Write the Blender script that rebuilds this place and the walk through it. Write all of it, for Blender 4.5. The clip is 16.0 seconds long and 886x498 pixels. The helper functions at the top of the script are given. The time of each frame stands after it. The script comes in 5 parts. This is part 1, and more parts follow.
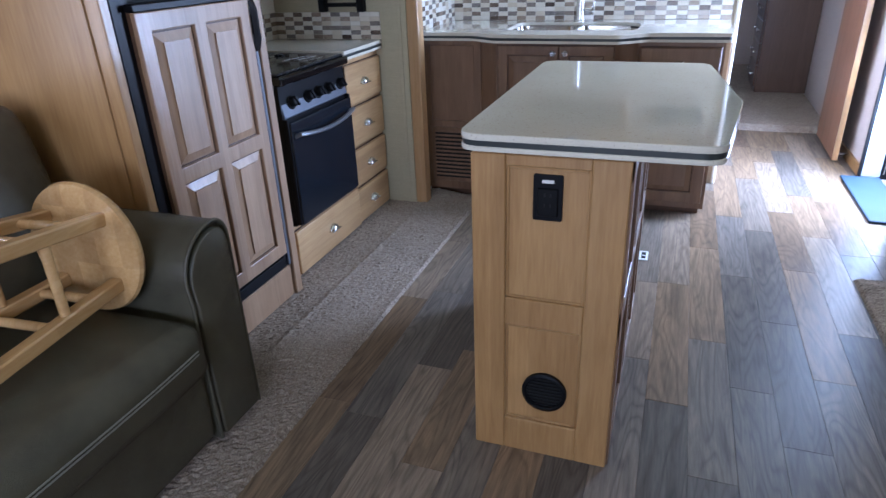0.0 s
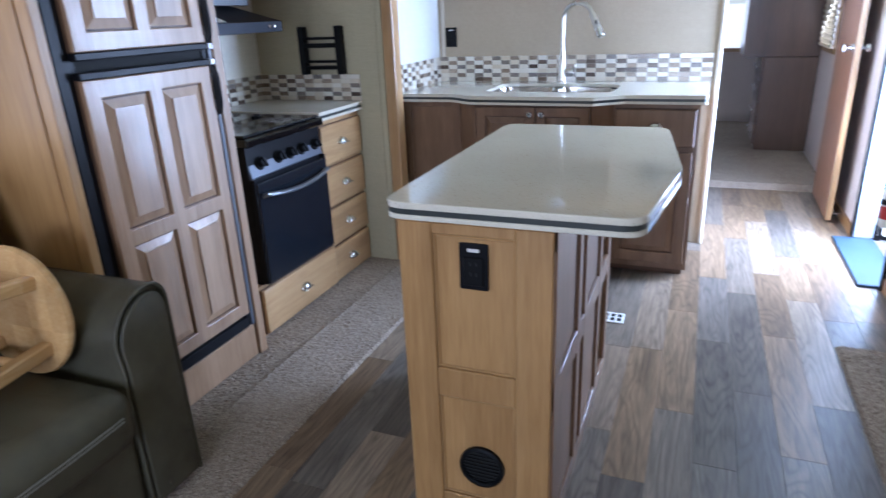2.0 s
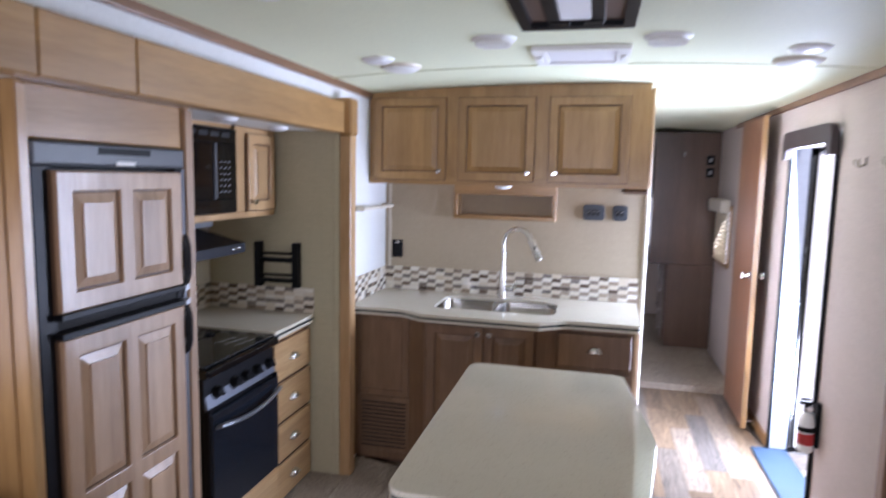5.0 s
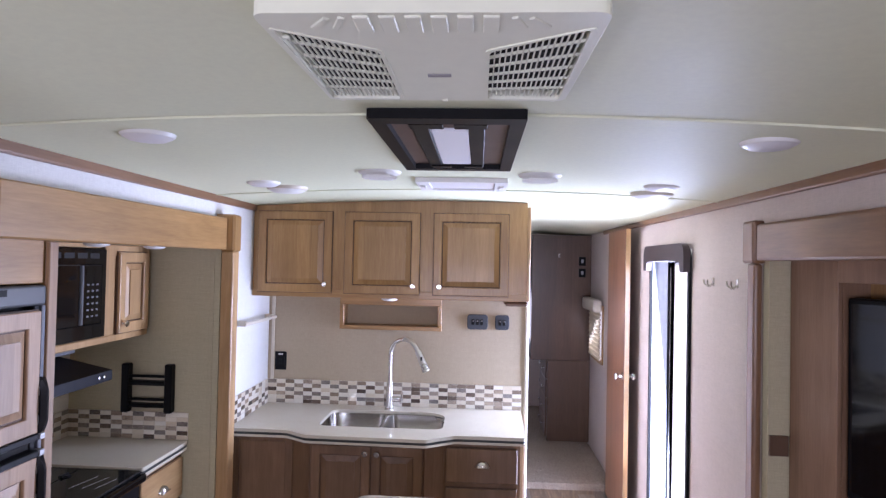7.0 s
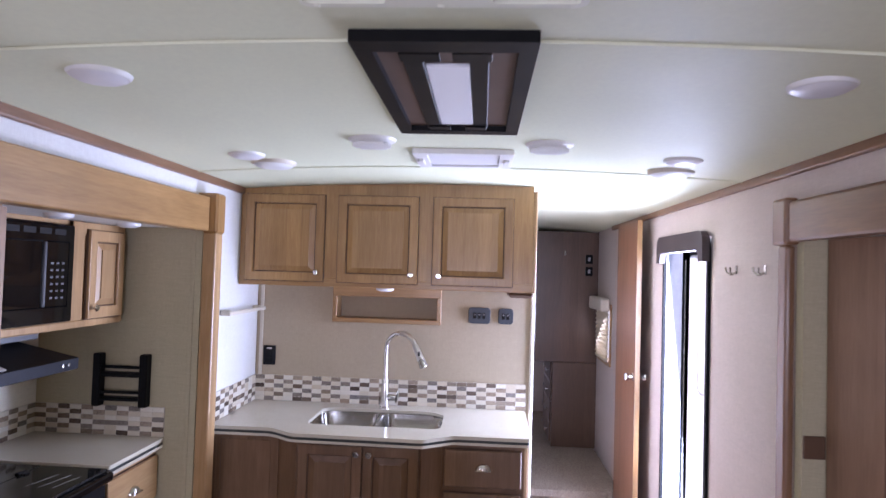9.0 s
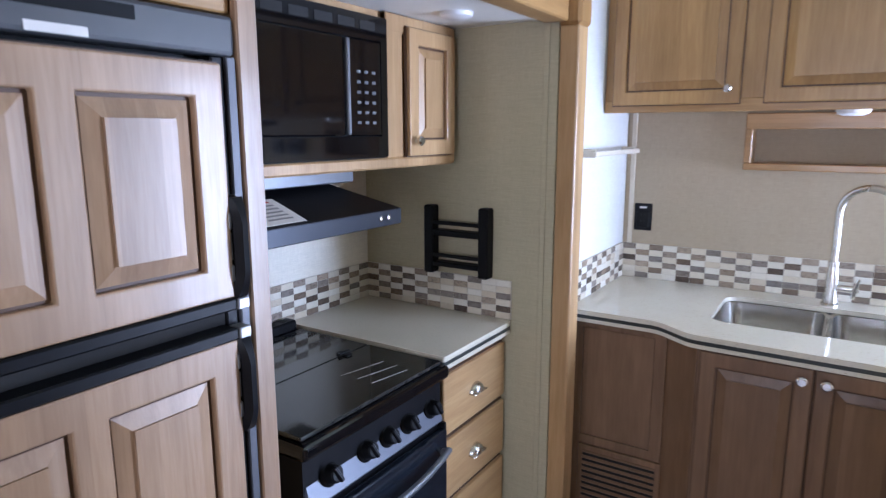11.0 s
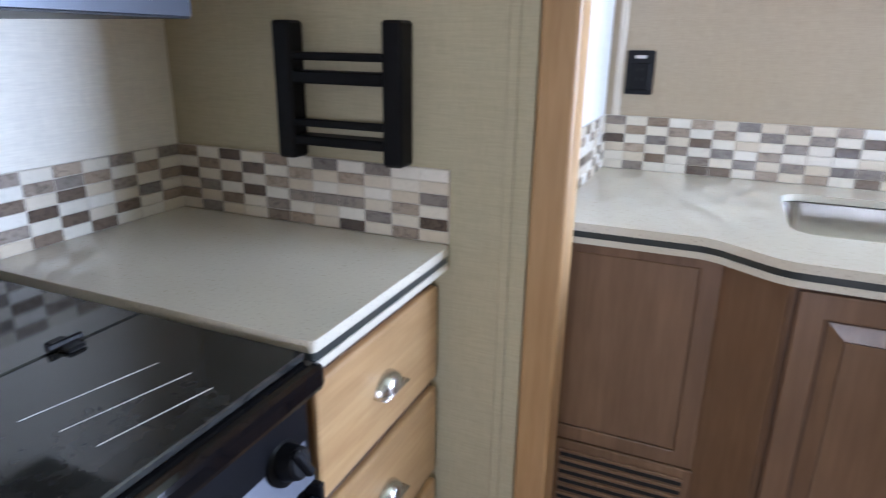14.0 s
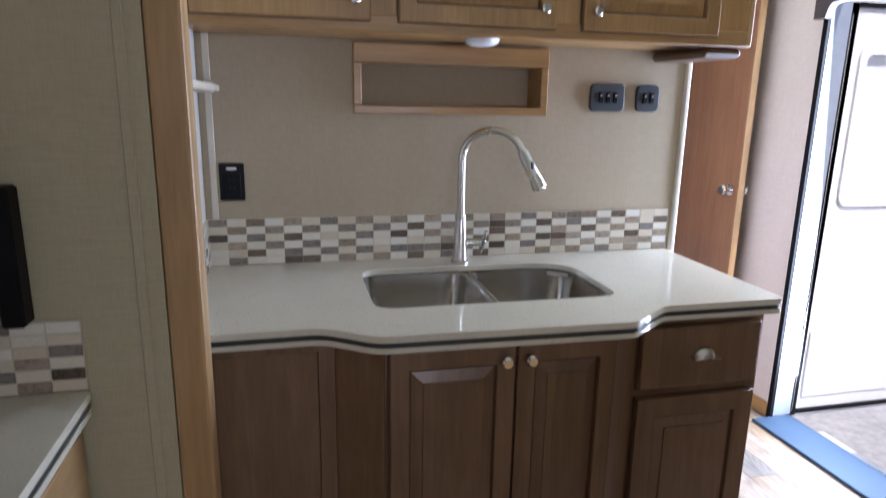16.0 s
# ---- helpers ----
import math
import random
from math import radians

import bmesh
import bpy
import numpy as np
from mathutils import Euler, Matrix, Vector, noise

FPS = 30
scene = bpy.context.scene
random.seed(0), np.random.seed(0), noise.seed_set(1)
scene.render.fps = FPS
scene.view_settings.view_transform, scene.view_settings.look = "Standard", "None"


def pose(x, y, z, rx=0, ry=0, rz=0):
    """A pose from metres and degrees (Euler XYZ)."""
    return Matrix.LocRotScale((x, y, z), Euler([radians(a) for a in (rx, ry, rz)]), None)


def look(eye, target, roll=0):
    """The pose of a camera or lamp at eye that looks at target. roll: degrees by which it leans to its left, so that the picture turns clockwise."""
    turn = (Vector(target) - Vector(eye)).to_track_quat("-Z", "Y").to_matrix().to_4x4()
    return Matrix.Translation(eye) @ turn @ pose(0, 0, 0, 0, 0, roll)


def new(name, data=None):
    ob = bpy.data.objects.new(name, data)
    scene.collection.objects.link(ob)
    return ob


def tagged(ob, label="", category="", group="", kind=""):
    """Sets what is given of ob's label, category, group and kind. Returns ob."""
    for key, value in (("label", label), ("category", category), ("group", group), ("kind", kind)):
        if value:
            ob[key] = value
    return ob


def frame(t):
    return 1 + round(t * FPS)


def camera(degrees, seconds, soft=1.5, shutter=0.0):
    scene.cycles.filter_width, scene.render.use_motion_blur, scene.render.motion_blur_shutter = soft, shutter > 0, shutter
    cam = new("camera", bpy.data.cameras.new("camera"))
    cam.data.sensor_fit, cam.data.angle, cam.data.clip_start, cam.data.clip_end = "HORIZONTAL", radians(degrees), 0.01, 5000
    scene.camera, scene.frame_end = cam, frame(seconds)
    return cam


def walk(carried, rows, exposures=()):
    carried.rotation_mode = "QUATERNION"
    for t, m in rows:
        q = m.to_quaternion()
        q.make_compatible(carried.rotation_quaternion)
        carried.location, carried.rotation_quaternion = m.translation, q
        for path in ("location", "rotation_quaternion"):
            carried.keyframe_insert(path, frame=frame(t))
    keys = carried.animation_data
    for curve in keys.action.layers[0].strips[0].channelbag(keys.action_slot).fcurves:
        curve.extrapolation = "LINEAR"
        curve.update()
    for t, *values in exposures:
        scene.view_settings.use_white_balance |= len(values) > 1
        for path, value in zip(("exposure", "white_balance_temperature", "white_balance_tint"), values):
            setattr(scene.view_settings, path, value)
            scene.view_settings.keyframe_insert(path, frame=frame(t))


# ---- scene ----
cam = camera(70.1, 16.0, soft=1.3, shutter=0.3)
METRES, EYE, TILT, LEAN, TURN = 4.2, 1.345, 0.0, 0.0, 20.6
ROWS = [
    (0.0, 0.0, 0.0, 0.0, -0.98, -25.21, 2.09),
    (0.5, 0.0121, -0.0007, 0.0019, -4.45, -23.4, 1.53),
    (1.0, 0.0491, 0.0068, -0.0047, -6.47, -22.23, 0.22),
    (1.5, 0.0668, 0.0092, -0.0084, -6.25, -21.79, 0.79),
    (2.0, 0.0548, 0.0103, 0.0046, 0.96, -20.54, 2.3),
    (2.5, 0.0388, 0.0231, 0.0165, 8.57, -18.96, 2.76),
    (3.0, 0.0157, 0.0628, 0.0265, 9.93, -16.08, 2.11),
    (3.5, -0.0046, 0.0828, 0.0389, 9.7, -13.9, 1.7),
    (4.0, -0.0042, 0.0659, 0.0472, 7.86, -11.65, 1.07),
    (4.5, -0.0022, 0.03, 0.0585, 2.61, -10.94, 0.15),
    (5.0, -0.0013, 0.0129, 0.0824, -6.95, -6.53, -1.18),
    (5.2, -0.0025, 0.0102, 0.0954, -11.14, -3.2, -0.8),
    (7.3, -0.0045, 0.0085, 0.124, -17.7, 3.0, -1.4),
    (7.5, -0.002, 0.0122, 0.1225, -18.0, 4.79, -1.52),
    (8.0, 0.0069, 0.0199, 0.1126, -18.09, 6.87, -1.34),
    (8.5, 0.0169, 0.0304, 0.1044, -17.71, 5.93, -1.52),
    (9.0, 0.0174, 0.0634, 0.0982, -17.03, 1.86, -1.7),
    (9.5, 0.0047, 0.1316, 0.0967, -13.06, -2.59, -1.17),
    (10.0, -0.0027, 0.1917, 0.0792, -4.52, -6.65, -0.95),
    (10.2, -0.0035, 0.2165, 0.0755, 0.3, -7.9, -0.7),
    (12.3, -0.0515, 0.478, 0.0106, 20.8, -13.3, 2.0),
    (12.5, -0.0568, 0.4901, 0.0048, 22.82, -14.13, 2.55),
    (13.0, -0.0639, 0.516, -0.0099, 25.54, -16.72, 2.39),
    (13.5, -0.0623, 0.5492, -0.0151, 19.55, -17.43, 1.46),
    (14.0, -0.056, 0.5661, -0.0126, 3.06, -18.26, -0.83),
    (14.5, -0.0541, 0.5606, -0.007, -11.42, -18.6, -0.95),
    (15.0, -0.0624, 0.544, 0.0009, -26.14, -19.09, -0.59),
    (15.5, -0.0748, 0.5299, 0.0074, -32.68, -19.02, -0.53),
    (16.0, -0.0821, 0.5265, 0.0302, -33.96, -13.17, -1.01),
]
walk(cam, [(t, pose(0, 0, EYE, TILT, LEAN, TURN) @ pose(METRES * x, METRES * y, METRES * z, 90 + pitch, roll, yaw)) for t, x, y, z, yaw, pitch, roll in ROWS],
     exposures=((0, 0.45, 5080, 21), (0.5, 0.9, 5180, 20), (1, 0.78, 5200, 20), (1.5, 0.72, 5120, 20), (2, 0.58, 5120, 19), (2.5, 0.22, 5430, 18), (3.5, 0.05, 5950, 22), (4.5, 0.12, 5900, 21),
                (5, 0.32, 5900, 27), (7.5, 0.38, 5800, 35), (8.5, 0.38, 5800, 36), (9.5, 0.34, 5800, 37), (10, 0.42, 5600, 30), (12.3, 1.0, 5420, 22), (13, 1.1, 5350, 20),
                (13.5, 1.1, 5450, 19), (14, 1.0, 5600, 21), (14.5, 0.8, 5850, 24), (15, 0.12, 5500, 26), (15.5, -0.2, 5500, 22), (16, -0.15, 5950, 22)))

# ---- world, sun, openings' light ----
world = bpy.data.worlds.new("world")
scene.world = world
world.use_nodes = True
wn = world.node_tree.nodes
sky = wn.new("ShaderNodeTexSky")
sky.sky_type, sky.sun_disc = "NISHITA", False
sky.sun_elevation, sky.sun_rotation = radians(54), radians(170)
wn["Background"].inputs[1].default_value = 0.15
world.node_tree.links.new(sky.outputs[0], wn["Background"].inputs[0])

sun = new("sun", bpy.data.lights.new("sun", "SUN"))
sun.data.energy, sun.data.angle, sun.data.color = 5.0, radians(0.5), (1, 0.95, 0.88)
sun.matrix_world = look((2.5, -2.7, 9.0), (1.4, 3.6, 0))


def window_light(name, eye, target, w, h, watts, tint):
    lamp = new(name, bpy.data.lights.new(name, "AREA"))
    lamp.data.shape, lamp.data.size, lamp.data.size_y = "RECTANGLE", w, h
    lamp.data.energy, lamp.data.color = watts, tint
    lamp.matrix_world = look(eye, target)
    return lamp


window_light("door_daylight", (1.22, 3.92, 1.05), (0.2, 3.9, 0.95), 0.70, 1.75, 118, (0.71, 0.85, 1))
window_light("sofa_window_daylight", (-2.20, 0.0, 1.2), (0, 0.0, 1.1), 1.3, 0.55, 16, (0.90, 0.95, 1))
window_light("rear_window_daylight", (-0.1, -2.38, 1.3), (-0.1, 1, 1.2), 1.7, 0.9, 42, (0.90, 0.95, 1))
window_light("bedroom_side_daylight", (1.10, 6.22, 1.18), (0.2, 6.1, 1.0), 0.45, 0.38, 1.8, (0.93, 0.97, 1))
window_light("bedroom_end_daylight", (0.2, 8.08, 1.2), (0.3, 6.5, 0.9), 0.9, 0.6, 2.0, (0.93, 0.97, 1))


# ---- materials ----
def shader(name, rough=0.5, metal=0.0, coat=0.0, spec=0.5):
    m = bpy.data.materials.new(name)
    m.use_nodes = True
    nt = m.node_tree
    b = nt.nodes["Principled BSDF"]
    b.inputs["Roughness"].default_value = rough
    b.inputs["Metallic"].default_value = metal
    b.inputs["Coat Weight"].default_value = coat
    b.inputs["Coat Roughness"].default_value = 0.12
    b.inputs["Specular IOR Level"].default_value = spec
    return m, nt, b


def add(nt, kind, **inputs):
    n = nt.nodes.new(kind)
    for k, v in inputs.items():
        n.inputs[k].default_value = v
    return n


def ramp(nt, fac, stops, steps="LINEAR"):
    r = nt.nodes.new("ShaderNodeValToRGB")
    r.color_ramp.interpolation = steps
    el = r.color_ramp.elements
    while len(el) < len(stops):
        el.new(0.5)
    for e, (p, c) in zip(el, stops):
        e.position, e.color = p, (*c, 1)
    nt.links.new(fac, r.inputs[0])
    return r.outputs[0]


def mixed(nt, fac, a, b, mode="MIX"):
    m = nt.nodes.new("ShaderNodeMix")
    m.data_type, m.blend_type = "RGBA", mode
    for sock, v in ((m.inputs[0], fac), (m.inputs[6], a), (m.inputs[7], b)):
        if isinstance(v, (int, float)):
            sock.default_value = v
        elif isinstance(v, tuple):
            sock.default_value = (*v, 1)
        else:
            nt.links.new(v, sock)
    return m.outputs[2]


def bumped(nt, b, height, strength, dist=0.002):
    n = add(nt, "ShaderNodeBump", Strength=strength, Distance=dist)
    nt.links.new(height, n.inputs["Height"])
    nt.links.new(n.outputs[0], b.inputs["Normal"])


def coords(nt, scale=(1, 1, 1), by_object=False):
    """World-sized coordinates; by_object moves the pattern from piece to piece."""
    g = nt.nodes.new("ShaderNodeTexCoord")
    mp = nt.nodes.new("ShaderNodeMapping")
    mp.inputs["Scale"].default_value = scale
    nt.links.new(g.outputs["Object"], mp.inputs[0])
    if by_object:
        info = nt.nodes.new("ShaderNodeObjectInfo")
        sc = nt.nodes.new("ShaderNodeVectorMath")
        sc.operation = "SCALE"
        sc.inputs[0].default_value = (31, 17, 23)
        nt.links.new(info.outputs["Random"], sc.inputs["Scale"])
        nt.links.new(sc.outputs[0], mp.inputs["Location"])
    return mp.outputs[0]


def tex(nt, vec, scale, detail=4, rough=0.55, distort=0.0):
    n = add(nt, "ShaderNodeTexNoise", Scale=scale, Detail=detail, Roughness=rough, Distortion=distort)
    nt.links.new(vec, n.inputs["Vector"])
    return n.outputs[0]


def wood(name, dark, mid, light, axis="z", rough=0.38, knots=0.0, coat=0.15):
    m, nt, b = shader(name, rough, coat=coat)
    stretch = {"z": (9, 9, 0.7), "y": (9, 0.7, 9), "x": (0.7, 9, 9)}[axis]
    v = coords(nt, stretch, True)
    grain = tex(nt, v, 2.2, 6, 0.6, 0.9)
    fine = tex(nt, v, 14, 3, 0.6)
    blotch = tex(nt, coords(nt, (1, 1, 1), True), 3.5, 2)
    col = ramp(nt, grain, [(0.25, dark), (0.5, mid), (0.78, light)])
    col = mixed(nt, 0.35, col, ramp(nt, fine, [(0.3, dark), (0.7, light)]))
    col = mixed(nt, 0.35, col, ramp(nt, blotch, [(0.3, (0.55, 0.52, 0.5)), (0.7, (1.0, 1.0, 1.0))]), "MULTIPLY")
    info = nt.nodes.new("ShaderNodeObjectInfo")
    col = mixed(nt, 0.5, col, ramp(nt, info.outputs["Random"], [(0, (0.82, 0.8, 0.78)), (1, (1, 1, 1))]), "MULTIPLY")
    across = {"z": (13, 13, 0), "y": (13, 0, 13), "x": (0, 13, 13)}[axis]
    fl = nt.nodes.new("ShaderNodeVectorMath")
    fl.operation = "FLOOR"
    nt.links.new(coords(nt, across, True), fl.inputs[0])
    wh = nt.nodes.new("ShaderNodeTexWhiteNoise")
    nt.links.new(fl.outputs[0], wh.inputs["Vector"])
    col = mixed(nt, 1.0, col, ramp(nt, wh.outputs["Value"], [(0, (0.84, 0.82, 0.80)), (1, (1.06, 1.06, 1.06))]), "MULTIPLY")
    nt.links.new(col, b.inputs["Base Color"])
    bumped(nt, b, fine, 0.12, 0.001)
    return m


def plain(name, col, rough=0.5, metal=0.0, var=0.08, scale=25, coat=0.0, bump=0.0, spec=0.5):
    m, nt, b = shader(name, rough, metal, coat, spec)
    v = coords(nt)
    n = tex(nt, v, scale, 4)
    big = tex(nt, v, scale / 9, 2)
    lo = tuple(c * (1 - var) for c in col)
    c = ramp(nt, n, [(0.3, lo), (0.7, col)])
    c = mixed(nt, 0.5, c, ramp(nt, big, [(0.3, tuple(1 - var for _ in col)), (0.7, (1, 1, 1))]), "MULTIPLY")
    nt.links.new(c, b.inputs["Base Color"])
    r = nt.nodes.new("ShaderNodeMapRange")
    r.inputs[3].default_value, r.inputs[4].default_value = rough * 0.85, min(1, rough * 1.2)
    nt.links.new(big, r.inputs[0])
    nt.links.new(r.outputs[0], b.inputs["Roughness"])
    if bump:
        bumped(nt, b, n, bump)
    return m


def woven(name, col, strength=0.25):
    """Wallpaper with a fine linen weave."""
    m, nt, b = shader(name, 0.75, spec=0.3)
    h = tex(nt, coords(nt, (12, 12, 160)), 2.5, 3)
    w = tex(nt, coords(nt, (160, 160, 12)), 2.5, 3)
    s = mixed(nt, 0.5, h, w)
    slub = mixed(nt, 0.5, tex(nt, coords(nt, (2, 2, 45)), 2.0, 3), tex(nt, coords(nt, (45, 45, 2)), 2.0, 3))
    s = mixed(nt, 0.22, s, slub)
    c = ramp(nt, s, [(0.32, tuple(x * 0.82 for x in col)), (0.68, tuple(min(1, x * 1.08) for x in col))])
    big = tex(nt, coords(nt), 2.0, 3)
    c = mixed(nt, 1.0, c, ramp(nt, big, [(0.3, (0.93, 0.93, 0.92)), (0.7, (1, 1, 1))]), "MULTIPLY")
    nt.links.new(c, b.inputs["Base Color"])
    bumped(nt, b, s, strength, 0.0006)
    return m


MAPLE = wood("maple", (0.295, 0.152, 0.050), (0.405, 0.226, 0.080), (0.50, 0.302, 0.122))
MAPLE_Y = wood("maple_lengthwise", (0.295, 0.152, 0.050), (0.405, 0.226, 0.080), (0.50, 0.302, 0.122), "y")
MAPLE_X = wood("maple_crosswise", (0.295, 0.152, 0.050), (0.405, 0.226, 0.080), (0.50, 0.302, 0.122), "x")
# darker, redder copy of maple for the right trims and the crown
DARKER_MAPLE_Y = wood("darker_maple_lengthwise", (0.17, 0.082, 0.038), (0.23, 0.116, 0.056), (0.285, 0.152, 0.08), "y")
DARKER_MAPLE = wood("darker_maple", (0.17, 0.082, 0.038), (0.23, 0.116, 0.056), (0.285, 0.152, 0.08))
PALE = wood("pale_maple", (0.425, 0.245, 0.103), (0.53, 0.332, 0.153), (0.62, 0.415, 0.218))
PALE_Y = wood("pale_maple_lengthwise", (0.425, 0.245, 0.103), (0.53, 0.332, 0.153), (0.62, 0.415, 0.218), "y")
GLAZED = wood("glazed_maple", (0.29, 0.172, 0.092), (0.40, 0.25, 0.142), (0.50, 0.335, 0.21))
# darker copy of maple: shade on sink base and island side is coloured in
SHADED_MAPLE = wood("shaded_maple", (0.165, 0.09, 0.045), (0.225, 0.128, 0.068), (0.28, 0.165, 0.092), rough=0.42, coat=0.2)
WALNUT = wood("walnut_veneer", (0.22, 0.125, 0.07), (0.28, 0.165, 0.10), (0.33, 0.205, 0.13))
GROOVE = plain("deep_brown", (0.10, 0.05, 0.025), 0.5)
PINE = wood("varnished_pine", (0.56, 0.31, 0.105), (0.68, 0.42, 0.17), (0.77, 0.52, 0.25), "y", 0.26, coat=0.4)
STONE, nt, b = shader("cream_solid_surface", 0.07, coat=0.3)
v = coords(nt)
speck = tex(nt, v, 190, 2)
cl = tex(nt, v, 4, 4)
c = ramp(nt, speck, [(0.28, (0.42, 0.37, 0.28)), (0.35, (0.62, 0.575, 0.475)), (0.72, (0.66, 0.615, 0.515))])
c = mixed(nt, 0.6, c, ramp(nt, cl, [(0.3, (0.9, 0.89, 0.87)), (0.7, (1, 1, 1))]), "MULTIPLY")
nt.links.new(c, b.inputs["Base Color"])
BAND = plain("dark_green_band", (0.035, 0.040, 0.038), 0.3)
CEIL = plain("ceiling_vinyl", (0.74, 0.765, 0.555), 0.6, var=0.05, scale=60, bump=0.06)
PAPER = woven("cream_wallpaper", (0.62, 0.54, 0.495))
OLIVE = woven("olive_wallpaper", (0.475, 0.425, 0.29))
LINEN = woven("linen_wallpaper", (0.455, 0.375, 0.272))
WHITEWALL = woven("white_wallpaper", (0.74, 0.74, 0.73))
WHITE = plain("white_plastic", (0.80, 0.80, 0.78), 0.4, var=0.04)
OFFWHITE = plain("ivory_trim", (0.66, 0.60, 0.50), 0.45)
BLACK = plain("black_plastic", (0.007, 0.007, 0.008), 0.45, var=0.3, spec=0.13)
SATIN = plain("black_satin_metal", (0.007, 0.007, 0.009), 0.38, 0.0, var=0.3, spec=0.15)
GLASSBLACK = plain("black_glass", (0.004, 0.004, 0.005), 0.06, var=0.2)
PANELGREY = plain("grey_steel_panel", (0.20, 0.21, 0.23), 0.33, 0.7)
DUSTY = plain("dusty_black_glass", (0.042, 0.042, 0.041), 0.065, var=0.5, scale=40)
CHROME = plain("polished_chrome", (0.75, 0.75, 0.76), 0.12, 1.0)
NICKEL = plain("brushed_nickel", (0.62, 0.60, 0.56), 0.26, 1.0)
STEEL = plain("stainless_steel", (0.55, 0.53, 0.49), 0.16, 1.0, var=0.15, scale=60)
LAMPGLASS = plain("frosted_lamp_cover", (0.78, 0.78, 0.80), 0.35, var=0.03)
LOUVER = plain("dark_slot", (0.012, 0.011, 0.01), 0.8)
RED = plain("red_label", (0.45, 0.03, 0.03), 0.4)
MATBLUE = plain("blue_grey_rubber", (0.022, 0.048, 0.085), 0.75, bump=0.2)
BROWNVENT = plain("brown_vent", (0.13, 0.075, 0.05), 0.5)
LABEL = plain("paper_label", (0.72, 0.69, 0.66), 0.6)
GREYBAR = plain("grey_print", (0.30, 0.29, 0.29), 0.6)
SCREW = plain("warm_metal", (0.45, 0.4, 0.33), 0.35, 1.0)
CONCRETE = plain("pale_gravel", (0.60, 0.58, 0.54), 0.9, var=0.3, scale=18)
SHELL = plain("white_gelcoat", (0.80, 0.80, 0.79), 0.3, var=0.03)

LEATHER, nt, b = shader("olive_leather", 0.25, spec=0.5)
v = coords(nt)
cell = nt.nodes.new("ShaderNodeTexVoronoi")
cell.inputs["Scale"].default_value = 420
nt.links.new(v, cell.inputs["Vector"])
fold = tex(nt, v, 7, 4)
c = ramp(nt, fold, [(0.3, (0.064, 0.058, 0.038)), (0.7, (0.095, 0.086, 0.058))])
nt.links.new(c, b.inputs["Base Color"])
hb = mixed(nt, 0.5, cell.outputs["Distance"], fold)
bumped(nt, b, hb, 0.45, 0.005)

CARPET, nt, b = shader("taupe_carpet", 0.95, spec=0.1)
v = coords(nt)
f1, f2, f3 = tex(nt, v, 170, 3, 0.7), tex(nt, v, 45, 3, 0.7), tex(nt, v, 3, 3)
c = ramp(nt, f1, [(0.3, (0.165, 0.122, 0.09)), (0.5, (0.325, 0.26, 0.202)), (0.7, (0.47, 0.395, 0.32))])
c = mixed(nt, 0.6, c, ramp(nt, f2, [(0.35, (0.75, 0.73, 0.71)), (0.6, (1, 1, 1))]), "MULTIPLY")
c = mixed(nt, 0.6, c, ramp(nt, f3, [(0.3, (0.75, 0.75, 0.75)), (0.7, (1, 1, 1))]), "MULTIPLY")
nt.links.new(c, b.inputs["Base Color"])
bumped(nt, b, f1, 0.4, 0.003)

PLANK, nt, b = shader("greyed_oak_vinyl", 0.38, spec=0.2)
info = nt.nodes.new("ShaderNodeObjectInfo")
tone = ramp(nt, info.outputs["Random"], [(0.0, (0.159, 0.134, 0.112)), (0.16, (0.296, 0.208, 0.132)), (0.32, (0.201, 0.173, 0.148)), (0.46, (0.323, 0.250, 0.185)), (0.62, (0.229, 0.158, 0.101)),
                                        (0.74, (0.239, 0.198, 0.159)), (0.88, (0.351, 0.276, 0.208))], "CONSTANT")
v = coords(nt, (11, 0.9, 11), True)
g1, g2 = tex(nt, v, 2.0, 7, 0.65, 2.2), tex(nt, v, 16, 3, 0.6)
# cathedral figure: contour lines of a stretched swell
swell = tex(nt, coords(nt, (7, 0.8, 7), True), 1.1, 2, 0.4, 0.6)
times = add(nt, "ShaderNodeMath")
times.operation = "MULTIPLY"
times.inputs[1].default_value = 17.0
nt.links.new(swell, times.inputs[0])
lines = nt.nodes.new("ShaderNodeMath")
lines.operation = "PINGPONG"
lines.inputs[1].default_value = 0.5
nt.links.new(times.outputs[0], lines.inputs[0])
figure = ramp(nt, lines.outputs[0], [(0.0, (0.62, 0.61, 0.60)), (0.22, (0.96, 0.96, 0.96)), (0.5, (1.08, 1.07, 1.06))])
c = mixed(nt, 1.0, tone, ramp(nt, g1, [(0.28, (0.55, 0.54, 0.54)), (0.5, (0.84, 0.83, 0.82)), (0.7, (1.12, 1.08, 1.04))]), "MULTIPLY")
c = mixed(nt, 0.75, c, figure, "MULTIPLY")
c = mixed(nt, 0.5, c, ramp(nt, g2, [(0.3, (0.62, 0.62, 0.62)), (0.7, (1.1, 1.1, 1.1))]), "MULTIPLY")
# a few dark knots
spot = nt.nodes.new("ShaderNodeTexVoronoi")
spot.inputs["Scale"].default_value = 1.0
nt.links.new(coords(nt, (8, 3.0, 8), True), spot.inputs["Vector"])
c = mixed(nt, 0.6, c, ramp(nt, spot.outputs["Distance"], [(0.03, (0.35, 0.33, 0.32)), (0.12, (1, 1, 1))]), "MULTIPLY")
nt.links.new(c, b.inputs["Base Color"])
bumped(nt, b, g2, 0.15, 0.0008)


